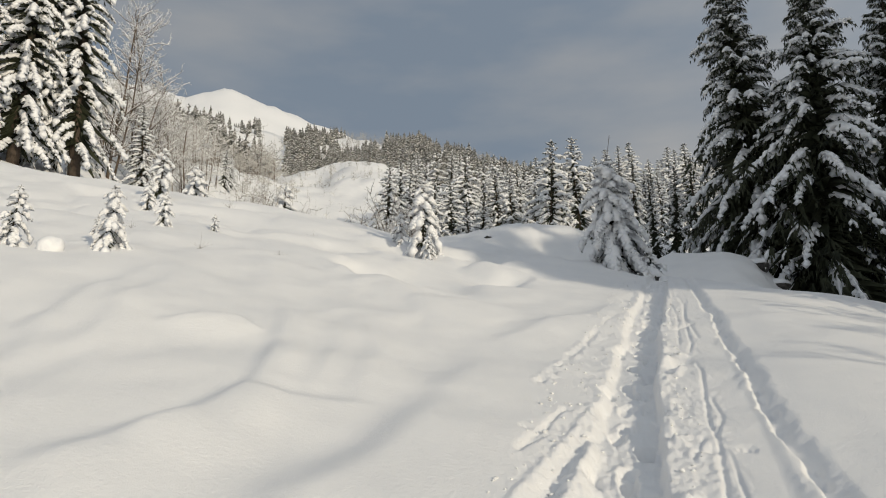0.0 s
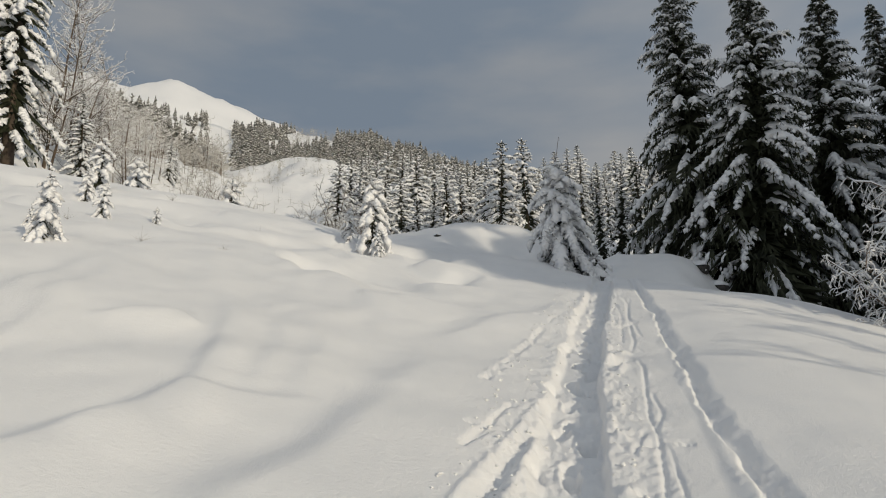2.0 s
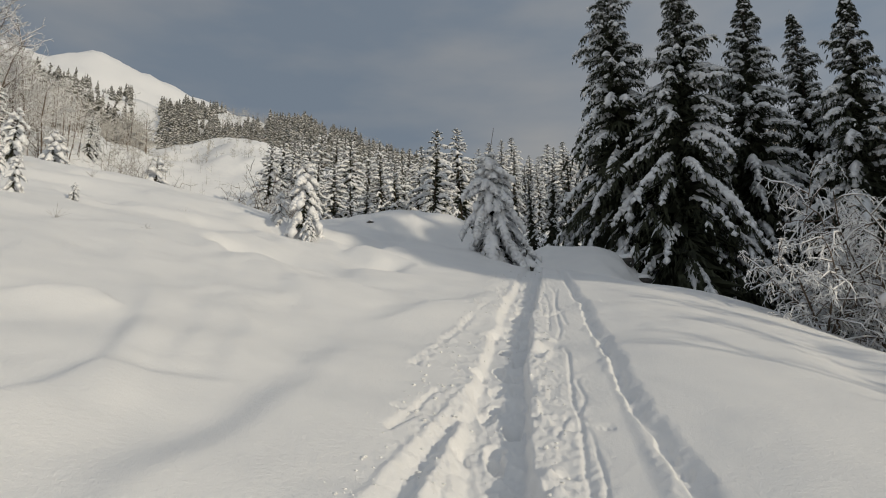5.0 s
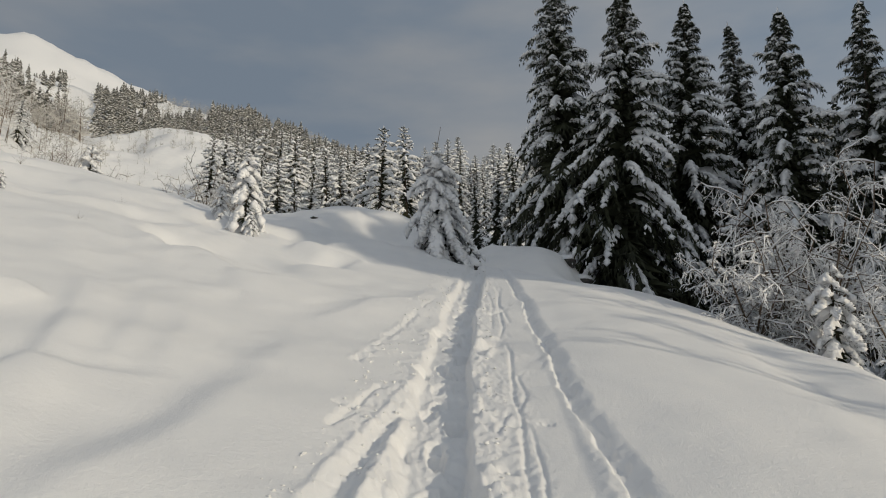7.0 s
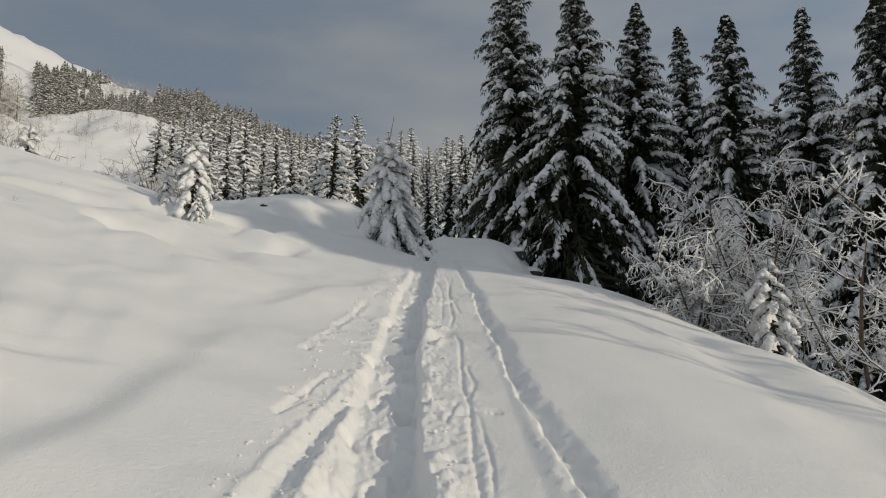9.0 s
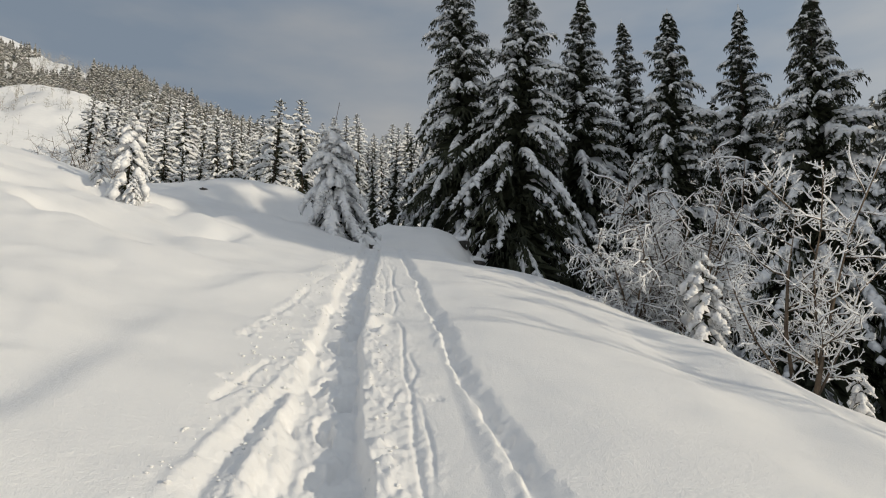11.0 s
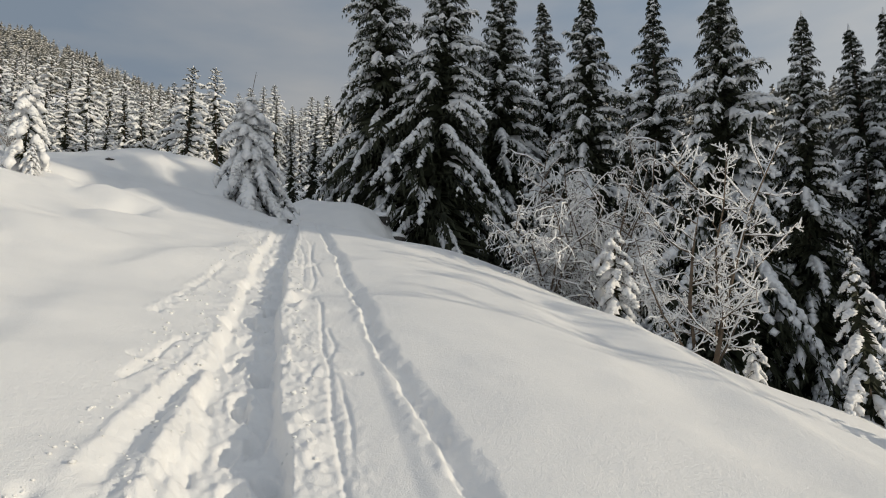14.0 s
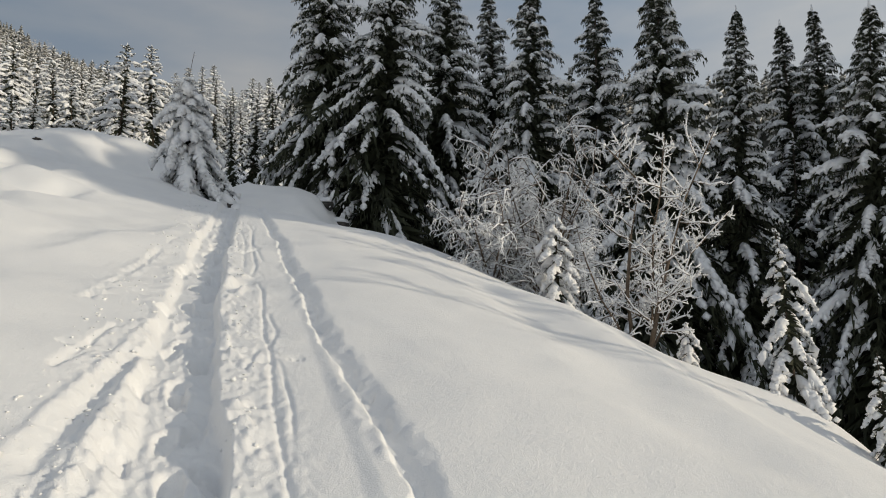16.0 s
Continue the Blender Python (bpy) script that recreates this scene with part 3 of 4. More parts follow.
        fat = np.minimum(core * 0.20 * load + 0.006 * reach, most) * g.uniform(0.7, 1.3, len(l))
        white.append(lozenges((ends[:, 0] + fat[:, None] * [0, 0, 0.4])[keep], (ends[:, 1] - ends[:, 0])[keep], core[keep] * 1.05, fat[keep], fat[keep] * 0.75))
        for side in (-1, 1):
            ways = d * 0.8 + side * c * 0.6 + np.array([0, 0, -0.75 * hang]) + g.normal(0, 0.15, d.shape)
            ln = (l[:, None] * 0.38 * (1.1 - 0.5 * q) + 0.02 * reach) * g.uniform(0.6, 1.15, q.shape)
            on = (keep[:, None] & (g.random(q.shape) < 0.8)).ravel()
            thick = np.minimum(ln * 0.34 * np.clip(load, 0.5, 1.6)[:, None], 0.8 * most).ravel()[on]
            white.append(lozenges(p.reshape(-1, 3)[on] + thick[:, None] * [0, 0, 0.5], ways.reshape(-1, 3)[on], ln.ravel()[on], thick, thick * 0.8))
    # sheets of snow hanging over the boughs, ragged at the edge where each side twig ends
    held = g.random(boughs) < kept * shelter(t) + 0.15
    q = np.linspace(0, 1, comb)[None]
    s = g.uniform(0.08, 0.45, (boughs, 1)) * (1 - q) + g.uniform(0.85, 1.06, (boughs, 1)) * q
    path = spine(s)
    path[..., :2] += g.normal(0, 0.012, (boughs, comb, 2)) * size[:, None, None]
    body = size[:, None] * np.minimum(1, 0.3 + q / 0.3) * (1.12 - 0.95 * q**1.5) * g.uniform(0.7, 1.2, (boughs, 1)) * fan
    body *= ((1 + 0.9 * step(t, 0.5, 0.95)) * (1 - 0.65 * sheltered * (1 - step(t, 0.1, 0.6))))[:, None]  # least snow below, clumps at the tip
    tooth = np.where(np.arange(comb)[None] % 2 == 1, 1.0, 0.5)
    edges = [np.maximum(0.27 * body * tooth * g.uniform(0.55, 1.2, (boughs, comb)), 0.01 * reach) for _ in range(2)]
    for edge in edges:
        edge[:, -1], edge[:, 0] = 0.01 * reach, edge[:, 0] * 0.4
    high = np.minimum(pad * snow * 0.085 * body * g.uniform(0.5, 1.4, (boughs, comb)), 1.3 * most) + 0.004 * reach
    high[:, -1] *= 0.3
    path[..., 2] += 0.025 * size[:, None]
    if plume:
        white.append(plumes(spine, size, held, g, comb, plume, 0.35 + 0.5 * hang, most, snow))
    if fan:
        white.append(fans(path[held], edges[0][held], edges[1][held], high[held], 0.35 + hang))
    mid = spine(np.array([[0.0]]) * np.ones((boughs, 1)))[:, 0]
    needles.append(spikes(mid, spine(np.ones((boughs, 1)))[:, 0] - mid, size, 0.010 * height * (1.1 - t) ** 1.5 + 0.008))
    # dense dark twigs close to the trunk
    m = boughs * 3
    k = g.random(m) * 0.85
    inner = lean[(k * boughs * 0.99).astype(int)] * [1, 1, 0] + np.stack([0 * k, 0 * k, (bare + (1 - bare) * k) * height], 1)
    a = g.uniform(0, 6.3, m)
    long = heart * reach * (1 - k) ** max(power, 1.0) * g.uniform(0.3, 0.6, m)
    needles.append(spikes(inner, np.stack([np.cos(a), np.sin(a), g.uniform(-0.9, -0.1, m)], 1), long, long * 0.17 + 0.01 * reach))
    # the leading shoot and the trunk
    k = np.linspace(0, 1, 9)
    stem = np.stack([0.02 * height * np.sin(k * 3 + seed), 0.02 * height * np.cos(k * 2.2 + seed) - 0.02 * height, k * height * 1.015 - 0.3 * (1 - k)], 1)[None]
    thick = (height * 0.0125 * (1 - k) ** 0.9 + 0.004)[None]
    tip = np.stack([stem[0, -1] - [0, 0, 0.03 * height], stem[0, -1] - [0, 0, 0.012 * height], stem[0, -1] + [0, 0, 0.002 * height]])[None]
    cap = np.array([[0.0015, 0.003, 0.001]]) * height
    return tubes(stem, thick, thick, 8, 1.0), join(*needles), join(*white, tubes(tip, cap, cap, 5, 1.0))


def spruce(name, seed, height, reach, boughs, pairs, sprays, snow, label, group="", **more):
    trunk, needles, white = spruce_geo(seed, height, reach, boughs, pairs, sprays, snow, **more)
    ob = tagged(new(name), label, "tree", group)
    part("trunk", trunk, BARK, ob, "dark brown bark", True)
    crown = part("crown", needles, NEEDLE, ob, "dark green needles", kind="stuff")
    part("snow_load", white, PAD, crown, "thick white snow", True, "stuff")
    return ob


def stand(ob, x, y, turn=0.0, size=1.0, sink=0.1, tilt=(0.0, 0.0)):
    ob.matrix_basis = pose(x, y, ground_at(x, y) - sink, tilt[0], tilt[1], turn) @ Matrix.Scale(size, 4)
    return ob


used = set()


def plant(model, height, x, y, h, turn):
    """Sets the model, of that height, or a copy of it, on the snow at x, y, with the height h."""
    ob = model
    if ob.name in used:
        ob = copy_thing(ob, pose(0, 0, 0))
    used.add(ob.name)
    return stand(ob, x, y, turn, h / height)


# the tall stand on the shaded side of the trail: model, x, y, height, turn
TALL = "tall dark spruce with drooping boughs under heavy snow"
tall = [spruce("spruce_tree", s, 14.0, r, 205, 5, 3, 1.0, TALL, "spruces beside the trail", droop=0.45, kept=0.85, power=p, hang=0.75, sheltered=0.88, most=0.12, plume=0.26, fan=0.5, comb=11, bushy=0.9, finger=0.22, curl=0.5, tip=0.5)
        for s, r, p in ((1, 4.7, 0.95), (2, 4.2, 0.95), (3, 3.3, 0.92), (4, 4.1, 0.92))]
for n, x, y, h, turn in (
    (1, 11.20, 24.02, 13.61, 0), (0, 12.35, 21.30, 12.90, 137), (3, 16.30, 22.77, 14.61, 274), (2, 19.42, 24.16, 15.71, 51),
    (1, 17.46, 18.57, 14.56, 188), (2, 20.24, 17.91, 16.09, 325), (0, 17.90, 13.80, 14.03, 102), (2, 20.27, 11.89, 14.07, 239),
    (2, 25.14, 13.42, 15.81, 16), (2, 25.27, 12.05, 16.07, 153), (3, 20.80, 8.57, 13.73, 290),
):
    plant(tall[n], 14.0, x, y, h, turn)

# the wood goes on behind them and down the slope
WOOD = "spruce in the shaded wood, snow on its boughs"
wood = [spruce("wood_spruce_tree", s, 12.0, r, 85, 4, 1, 1.1, WOOD, "spruces of the shaded wood", droop=0.4, kept=0.8, hang=0.5, bushy=2.0, sheltered=0.75, comb=5, plume=0.36, fan=0.0, most=0.12, finger=0.1, tip=0.5)
        for s, r in ((51, 2.9), (52, 2.5))]
for n, x, y, h, turn in (
    (0, 15.24, 29.27, 8.46, 0), (1, 17.76, 28.99, 10.05, 137), (0, 21.56, 28.83, 12.52, 274), (1, 24.52, 27.71, 14.28, 51),
    (0, 26.11, 24.78, 15.11, 188), (1, 24.33, 20.78, 14.46, 325), (0, 21.70, 16.06, 13.22, 102), (1, 27.68, 19.74, 14.17, 239),
    (0, 27.99, 17.49, 13.78, 16), (1, 21.73, 11.31, 10.49, 153), (0, 20.93, 9.54, 9.82, 290), (1, 24.43, 8.89, 12.54, 67),
    (0, 28.53, 9.27, 14.45, 204), (1, 14.64, 32.89, 6.26, 341), (0, 15.50, 36.87, 5.58, 118), (1, 24.87, 16.78, 14.63, 255),
    (0, 23.33, 23.33, 13.95, 32), (1, 16.38, 25.13, 9.49, 169), (0, 20.95, 25.50, 12.47, 306), (1, 32.31, 25.24, 14.04, 83),
    (0, 33.71, 28.28, 14.79, 220), (1, 30.72, 28.64, 13.18, 357), (0, 35.22, 24.66, 13.77, 134), (1, 34.77, 21.73, 14.09, 271),
    (0, 30.69, 32.91, 13.54, 48), (1, 27.09, 34.67, 11.88, 185), (0, 24.05, 35.65, 10.96, 322), (1, 34.98, 19.39, 14.11, 99),
    (0, 32.36, 15.78, 13.46, 236), (1, 9.27, 29.58, 5.17, 13), (0, 9.96, 28.30, 5.34, 150), (1, 10.90, 27.95, 6.57, 287),
    (0, 12.21, 28.49, 7.72, 64),
):
    plant(wood[n], 12.0, x, y, h, turn)

# unseen spruces added beside the view to keep sun off the stand and bank
shade = [spruce("unseen_shade_tree", s, 12.0, 2.3, 30, 2, 1, 1.2, WOOD, "spruces further along the slope", droop=0.4, kept=0.8, hang=0.5, bushy=3.5, comb=5, finger=0.0) for s in (53, 54)]
shade.append(spruce("unseen_shade_tree", 55, 12.0, 1.7, 44, 3, 1, 1.2, WOOD, "spruces further along the slope", bare=0.62, droop=0.4, kept=0.8, hang=0.5, bushy=3.0, comb=5, finger=0.0))
for n, x, y, h, turn in (
    (0, 22.30, 4.80, 31.00, 77), (0, 43.38, -22.74, 33.09, 0), (1, 30.01, -6.39, 32.30, 137), (0, 30.31, -5.85, 30.29, 274), (1, 41.81, -18.43, 31.41, 51),
    (0, 46.94, -25.86, 35.39, 188), (1, 37.71, -12.40, 32.96, 325), (0, 32.07, -5.02, 33.33, 102), (1, 45.97, -23.26, 30.39, 239),
    (0, 46.61, -22.42, 31.36, 16), (1, 47.21, -22.03, 30.11, 153), (0, 32.24, -2.77, 33.02, 290), (1, 35.68, -7.27, 31.95, 67),
    (0, 38.38, -9.17, 30.89, 204), (1, 40.82, -11.97, 34.79, 341), (0, 38.30, -9.36, 34.80, 118), (1, 42.15, -12.98, 31.42, 255),
    (0, 49.18, -22.66, 30.51, 32), (1, 40.77, -9.14, 35.71, 169), (0, 50.30, -21.90, 33.34, 306), (1, 47.03, -17.52, 34.05, 83),
    (0, 43.09, -10.73, 31.33, 220), (1, 37.17, -2.68, 34.15, 357), (0, 42.10, -8.40, 34.79, 134), (1, 42.07, -8.92, 34.79, 271),
    (0, 48.17, -15.63, 33.68, 48), (1, 53.97, -20.99, 34.34, 185), (0, 39.62, -2.39, 34.28, 322), (1, 44.24, -7.61, 33.32, 99),
    (0, 53.68, -20.04, 31.90, 236), (1, 37.36, 1.24, 32.52, 13), (0, 54.05, -18.92, 35.54, 150), (1, 54.88, -20.18, 31.13, 287),
    (0, 41.45, -1.11, 32.43, 64), (1, 52.88, -17.09, 34.97, 201), (2, 24.48, -11.34, 20.75, 338), (2, 32.15, -20.57, 18.85, 115),
    (2, 28.74, -15.62, 19.54, 252), (2, 37.65, -26.43, 17.82, 29), (2, 26.84, -12.02, 20.95, 166), (2, 34.52, -21.26, 17.46, 303),
    (2, 31.11, -16.31, 20.12, 80), (2, 40.01, -27.12, 17.42, 217), (2, 29.21, -12.71, 20.17, 354), (2, 36.89, -21.95, 16.87, 131),
    (2, 33.47, -17.00, 18.05, 268), (0, 28.32, -9.60, 24.91, 45), (1, 36.35, -18.56, 21.99, 182), (0, 33.28, -13.34, 23.11, 319),
    (1, 42.53, -23.88, 20.84, 96), (0, 32.08, -9.20, 23.64, 233), (1, 40.10, -18.17, 20.81, 10), (0, 37.03, -12.94, 21.84, 147),
    (1, 46.29, -23.48, 20.67, 284), (0, 55.06, -7.74, 22.00, 61), (1, 60.33, -12.51, 22.00, 198), (0, 58.83, -8.60, 22.00, 335),
    (1, 64.11, -13.36, 22.00, 112), (0, 59.53, -5.52, 22.00, 249), (1, 63.57, -8.71, 22.00, 26), (0, 68.23, -12.68, 22.00, 163),
    (1, 64.26, -5.62, 22.00, 300), (0, 68.31, -8.81, 22.00, 77), (1, 64.96, -2.54, 22.00, 214),
):
    plant(shade[n], 12.0, x, y, h, turn)

# spruces behind the mound
MID = "slender spruce with snow on every bough"
mids = [spruce("slender_spruce_tree", s, 9.0, r, 100, 3, 1, 1.2, MID, "spruces behind the mound", droop=0.4, kept=0.95, power=0.62, hang=0.5, bushy=2.4, most=0.11, comb=5, plume=0.34, fan=0.65, finger=0.0, tip=0.4, heart=0.4)
        for s, r in ((11, 2.4), (12, 2.1), (13, 1.9))]
for n, x, y, h, turn in (
    (0, 7.43, 45.40, 10.97, 0), (0, 9.37, 46.06, 9.61, 137), (1, 13.11, 50.32, 6.13, 274), (1, 13.87, 48.04, 6.30, 51),
    (2, 15.38, 49.67, 5.25, 188), (2, 14.37, 43.70, 4.72, 325), (1, 17.44, 48.99, 6.99, 102), (0, 17.51, 46.83, 7.54, 239),
    (1, 20.05, 50.14, 7.09, 16), (0, 19.86, 45.89, 7.19, 153), (2, 13.40, 58.49, 5.77, 290), (1, 16.26, 59.83, 6.10, 67),
    (2, 20.63, 60.59, 7.30, 204), (1, -0.65, 62.00, 10.85, 341), (2, 0.69, 66.00, 10.48, 118), (0, 2.20, 59.96, 11.25, 255),
    (1, 3.80, 63.89, 9.97, 32), (0, 5.02, 59.79, 9.90, 169), (1, 7.47, 65.58, 9.25, 306), (2, 8.41, 61.43, 7.79, 83),
    (2, -3.91, 65.88, 8.79, 220), (1, 7.03, 71.66, 8.70, 357), (2, 1.86, 75.98, 9.01, 134), (2, -2.45, 73.96, 8.47, 271),
    (0, -19.57, 58.83, 3.69, 48), (1, -19.67, 60.90, 3.35, 185), (2, -18.39, 39.97, 6.68, 322),
):
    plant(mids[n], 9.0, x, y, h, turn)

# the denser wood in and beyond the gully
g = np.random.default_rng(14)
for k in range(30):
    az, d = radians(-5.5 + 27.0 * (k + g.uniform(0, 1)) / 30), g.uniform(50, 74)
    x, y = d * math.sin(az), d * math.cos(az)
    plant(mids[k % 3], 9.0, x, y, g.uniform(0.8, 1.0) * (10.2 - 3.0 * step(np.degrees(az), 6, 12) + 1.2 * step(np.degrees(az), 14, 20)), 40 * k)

# the lit trees on the open side
LIT = "sunlit spruce loaded with snow on the open slope"
lit = [spruce("snowy_spruce_tree", s, 13.0, r, 290, 4, 2, 1.2, LIT, "spruces on the open slope", bare=0.07, droop=0.30, kept=1.0, power=0.5, hang=0.5, most=0.10, bushy=1.4, comb=9, plume=0.28, fan=0.62, finger=0.1, heart=0.7) for s, r in ((21, 1.4), (22, 1.2))]
for n, x, y, h, turn in (
    (0, -21.82, 28.64, 21.13, 0), (1, -21.86, 31.69, 24.22, 137), (0, -19.72, 31.31, 23.15, 274), (1, -19.44, 33.81, 23.82, 51),
    (0, -25.07, 29.88, 20.26, 188),
):
    plant(lit[n], 13.0, x, y, h, turn)

# young firs in the open
young = [spruce("young_fir_tree", s, 1.5, 0.58, 34, 4, 1, 2.3, "young fir bowed under thick lumps of snow", "young firs", droop=0.75, kept=1.0, curl=0.6, power=0.7, most=0.085, comb=7, plume=0.5, fan=1.4, finger=0.6, heart=0.45) for s in (31, 32, 33)]
for n, x, y, h, turn in (
    (0, -0.55, 17.90, 2.05, 0), (1, -1.20, 18.60, 1.00, 137), (2, -0.33, 17.35, 0.85, 274), (0, -5.01, 10.01, 1.09, 51),
    (1, -6.07, 9.41, 0.97, 188), (2, -6.57, 9.32, 0.89, 325), (1, -5.68, 13.45, 0.79, 102), (2, -8.24, 19.32, 1.75, 239),
    (0, -7.76, 17.34, 0.97, 16), (1, -10.65, 28.04, 2.44, 153), (2, -10.70, 29.09, 2.75, 290), (0, -6.00, 11.53, 0.44, 67),
    (2, 8.54, 8.72, 1.75, 204), (2, 9.28, 6.79, 0.91, 341), (1, -4.88, 14.18, 0.46, 118), (2, -7.54, 32.13, 4.64, 255),
):
    plant(young[n], 1.5, x, y, h, turn)
SLIM = "slim young fir with snow lumps on sparse drooping boughs"
slim = spruce("slim_fir_tree", 34, 2.4, 0.74, 44, 4, 2, 1.9, SLIM, droop=0.8, kept=0.95, curl=0.9, power=0.95, most=0.07, plume=0.45, fan=1.1, comb=7, finger=0.5, tip=0.4)
stand(slim, 9.18, 5.20, 40, 1.0, 0.1, (0, 4))
slim = spruce("slim_fir_tree", 35, 1.4, 0.48, 32, 4, 2, 1.9, SLIM, droop=0.8, kept=1.0, curl=0.9, power=0.9, most=0.06, plume=0.45, fan=1.2, comb=7, finger=0.5, tip=0.4)
stand(slim, 8.97, 3.95, 0, 1.00)
lean = spruce("leaning_fir_tree", 41, 3.1, 1.25, 125, 4, 2, 2.1, "leaning young spruce heavily laden with snow beside the trail", droop=0.75, kept=1.0, power=0.58, curl=0.6, most=0.11, plume=0.42, fan=1.0, comb=9, finger=0.8, tip=0.5, heart=0.6)
stand(lean, 4.80, 18.4, 30, 1.0, 0.1, (0, -6))
skirt = spruce("young_fir_tree", 42, 0.8, 0.5, 30, 4, 1, 2.3, "young fir pressed down by snow beside the trail", "young firs", droop=0.9, kept=1.0, curl=0.9, power=0.5, most=0.085, plume=0.5, fan=1.3, comb=7, finger=0.5)
stand(skirt, 5.55, 18.1, 0, 1.0)


# ---------------------------------------------------------------- bare trees
def bare_geo(seed, stems, levels, snow, sides=4):
    """Bark and snow of a leafless tree. stems: base, way, length, radius, bend (upward) of each first shoot.
    levels: children to a branch, their length, their spread, bend."""
    g = np.random.default_rng(seed)
    base = np.array([s[0] for s in stems], float)
    way = unit(np.array([s[1] for s in stems], float))
    length, thick = np.array([s[2] for s in stems], float), np.array([s[3] for s in stems], float)
    bend = np.array([s[4] for s in stems], float)
    wood, white = [], []
    for depth in range(len(levels) + 1):
        m = 5 if depth < 2 else 4
        q = np.linspace(0, 1, m)
        wig = g.normal(0, 0.06, (len(base), m, 3)) * length[:, None, None] * q[None, :, None]
        path = base[:, None] + way[:, None] * (length[:, None] * q)[..., None] + wig
        path[..., 2] += bend[:, None] * length[:, None] * q**2
        rad = thick[:, None] * (1 - 0.75 * q)
        wood.append(tubes(path, rad, rad, (6, sides, 3, 3)[depth], 1.0))
        # snow lies along the upper side, in broken lengths
        lie = 1 - 0.75 * np.abs(way[:, 2])
        lumps = (0.55 + 0.9 * g.random((len(base), m))) * np.interp(q, [0, 0.3, 0.7, 1], [0.5, 1.0, 1.1, 0.4])
        wide = snow * (0.35 * thick[:, None] + 0.010 * (1, 1, 0.85, 0.7)[depth]) * lumps * (0.4 + 0.6 * lie[:, None])
        high = wide * 1.25
        keep = g.random(len(base)) < 0.9
        top = path + np.array([0, 0, 1.0]) * (rad + 0.3 * high)[..., None]
        white.append(tubes(top[keep], wide[keep], high[keep], 5 if depth < 2 else 4, 0.7))
        if depth == len(levels):
            break
        n, reach, spread, bow = levels[depth]
        w = m - 1
        s = np.clip((np.arange(n)[None] + g.random((len(base), n))) / n, 0.12, 0.98)
        k = np.minimum((s * w).astype(int), w - 1)
        f = (s * w - k)[..., None]
        rows = np.arange(len(base))[:, None]
        start = path[rows, k] * (1 - f) + path[rows, k + 1] * f
        run = unit(path[rows, k + 1] - path[rows, k])
        turn = g.normal(0, 1, (*s.shape, 3))
        turn = unit(turn - run * (turn * run).sum(-1, keepdims=True))
        way = unit(run * (1 - spread) + turn * spread).reshape(-1, 3)
        size = (length[:, None] * reach * (1.1 - 0.6 * s) * g.uniform(0.6, 1.3, s.shape)).ravel()
        thick = np.minimum(np.repeat(thick, n) * 0.5, 0.012 * size + 0.003)
        bend = bow + g.normal(0, 0.15, len(size))
        base, length = start.reshape(-1, 3), size
    return join(*wood), join(*white)


def bare_tree(name, seed, stems, levels, snow, label, category="tree", group=""):
    wood_geo, white = bare_geo(seed, stems, levels, snow)
    ob = tagged(new(name), label, category, group)
    limbs = part("branch_frame", wood_geo, TWIG, ob, "brown bare bark", True, "stuff")
    part("snow_load", white, PAD, limbs, "white snow along the branches", True, "stuff")
    return ob


bush = bare_tree("snowy_bush", 61, [((0.15 * math.cos(a), 0.15 * math.sin(a), 0), (0.30 * math.cos(a), 0.30 * math.sin(a), 1.0), 3.4 + 0.5 * math.sin(3 * a), 0.026, -0.05)
                                    for a in (0.3, 0.8, 1.3, 1.9, 2.4, 2.9, 3.4, 3.9, 4.4, 5.0, 5.5, 6.0)],
                 [(12, 0.36, 0.7, -0.30), (7, 0.40, 0.7, -0.50), (4, 0.45, 0.6, -0.5)], 1.05, "leafless bush with arching branches coated in snow", "bush")
stand(bush, 9.31, 9.91, 0, 1.00)
bush = bare_tree("snowy_bush", 62, [((0.1 * math.cos(a), 0.1 * math.sin(a), 0), (0.6 * math.cos(a), 0.6 * math.sin(a), 1.0), 2.1, 0.02, -0.2)
                                    for a in (0.5, 1.6, 2.2, 2.9, 3.6, 4.3, 5.0)],
                 [(12, 0.42, 0.65, -0.35), (7, 0.38, 0.7, -0.5), (4, 0.45, 0.6, -0.5)], 1.05, "low leafless bush bent down under snow", "bush")
stand(bush, 8.27, 10.29, 80, 1.00)
sapling = bare_tree("bare_sapling_tree", 63, [((-0.18, 0, 0.1), (-0.05, 0.05, 1.0), 3.0, 0.034, 0.0), ((0.05, 0, 0), (0.24, 0.05, 1.0), 3.15, 0.038, 0.0),
                                              ((0.05, 0.1, 0), (0.62, 0.2, 1.0), 2.0, 0.022, 0.12), ((-0.2, 0, 0), (-0.5, -0.2, 1.0), 1.8, 0.02, 0.12), ((0.1, -0.05, 0.4), (0.12, -0.1, 1.0), 2.5, 0.022, 0.0)],
                    [(21, 0.26, 0.82, 0.30), (6, 0.42, 0.65, 0.38), (4, 0.42, 0.6, 0.3)], 1.05, "slender leafless sapling with snow on every twig")
stand(sapling, 8.02, 6.55, -52, 1.00)


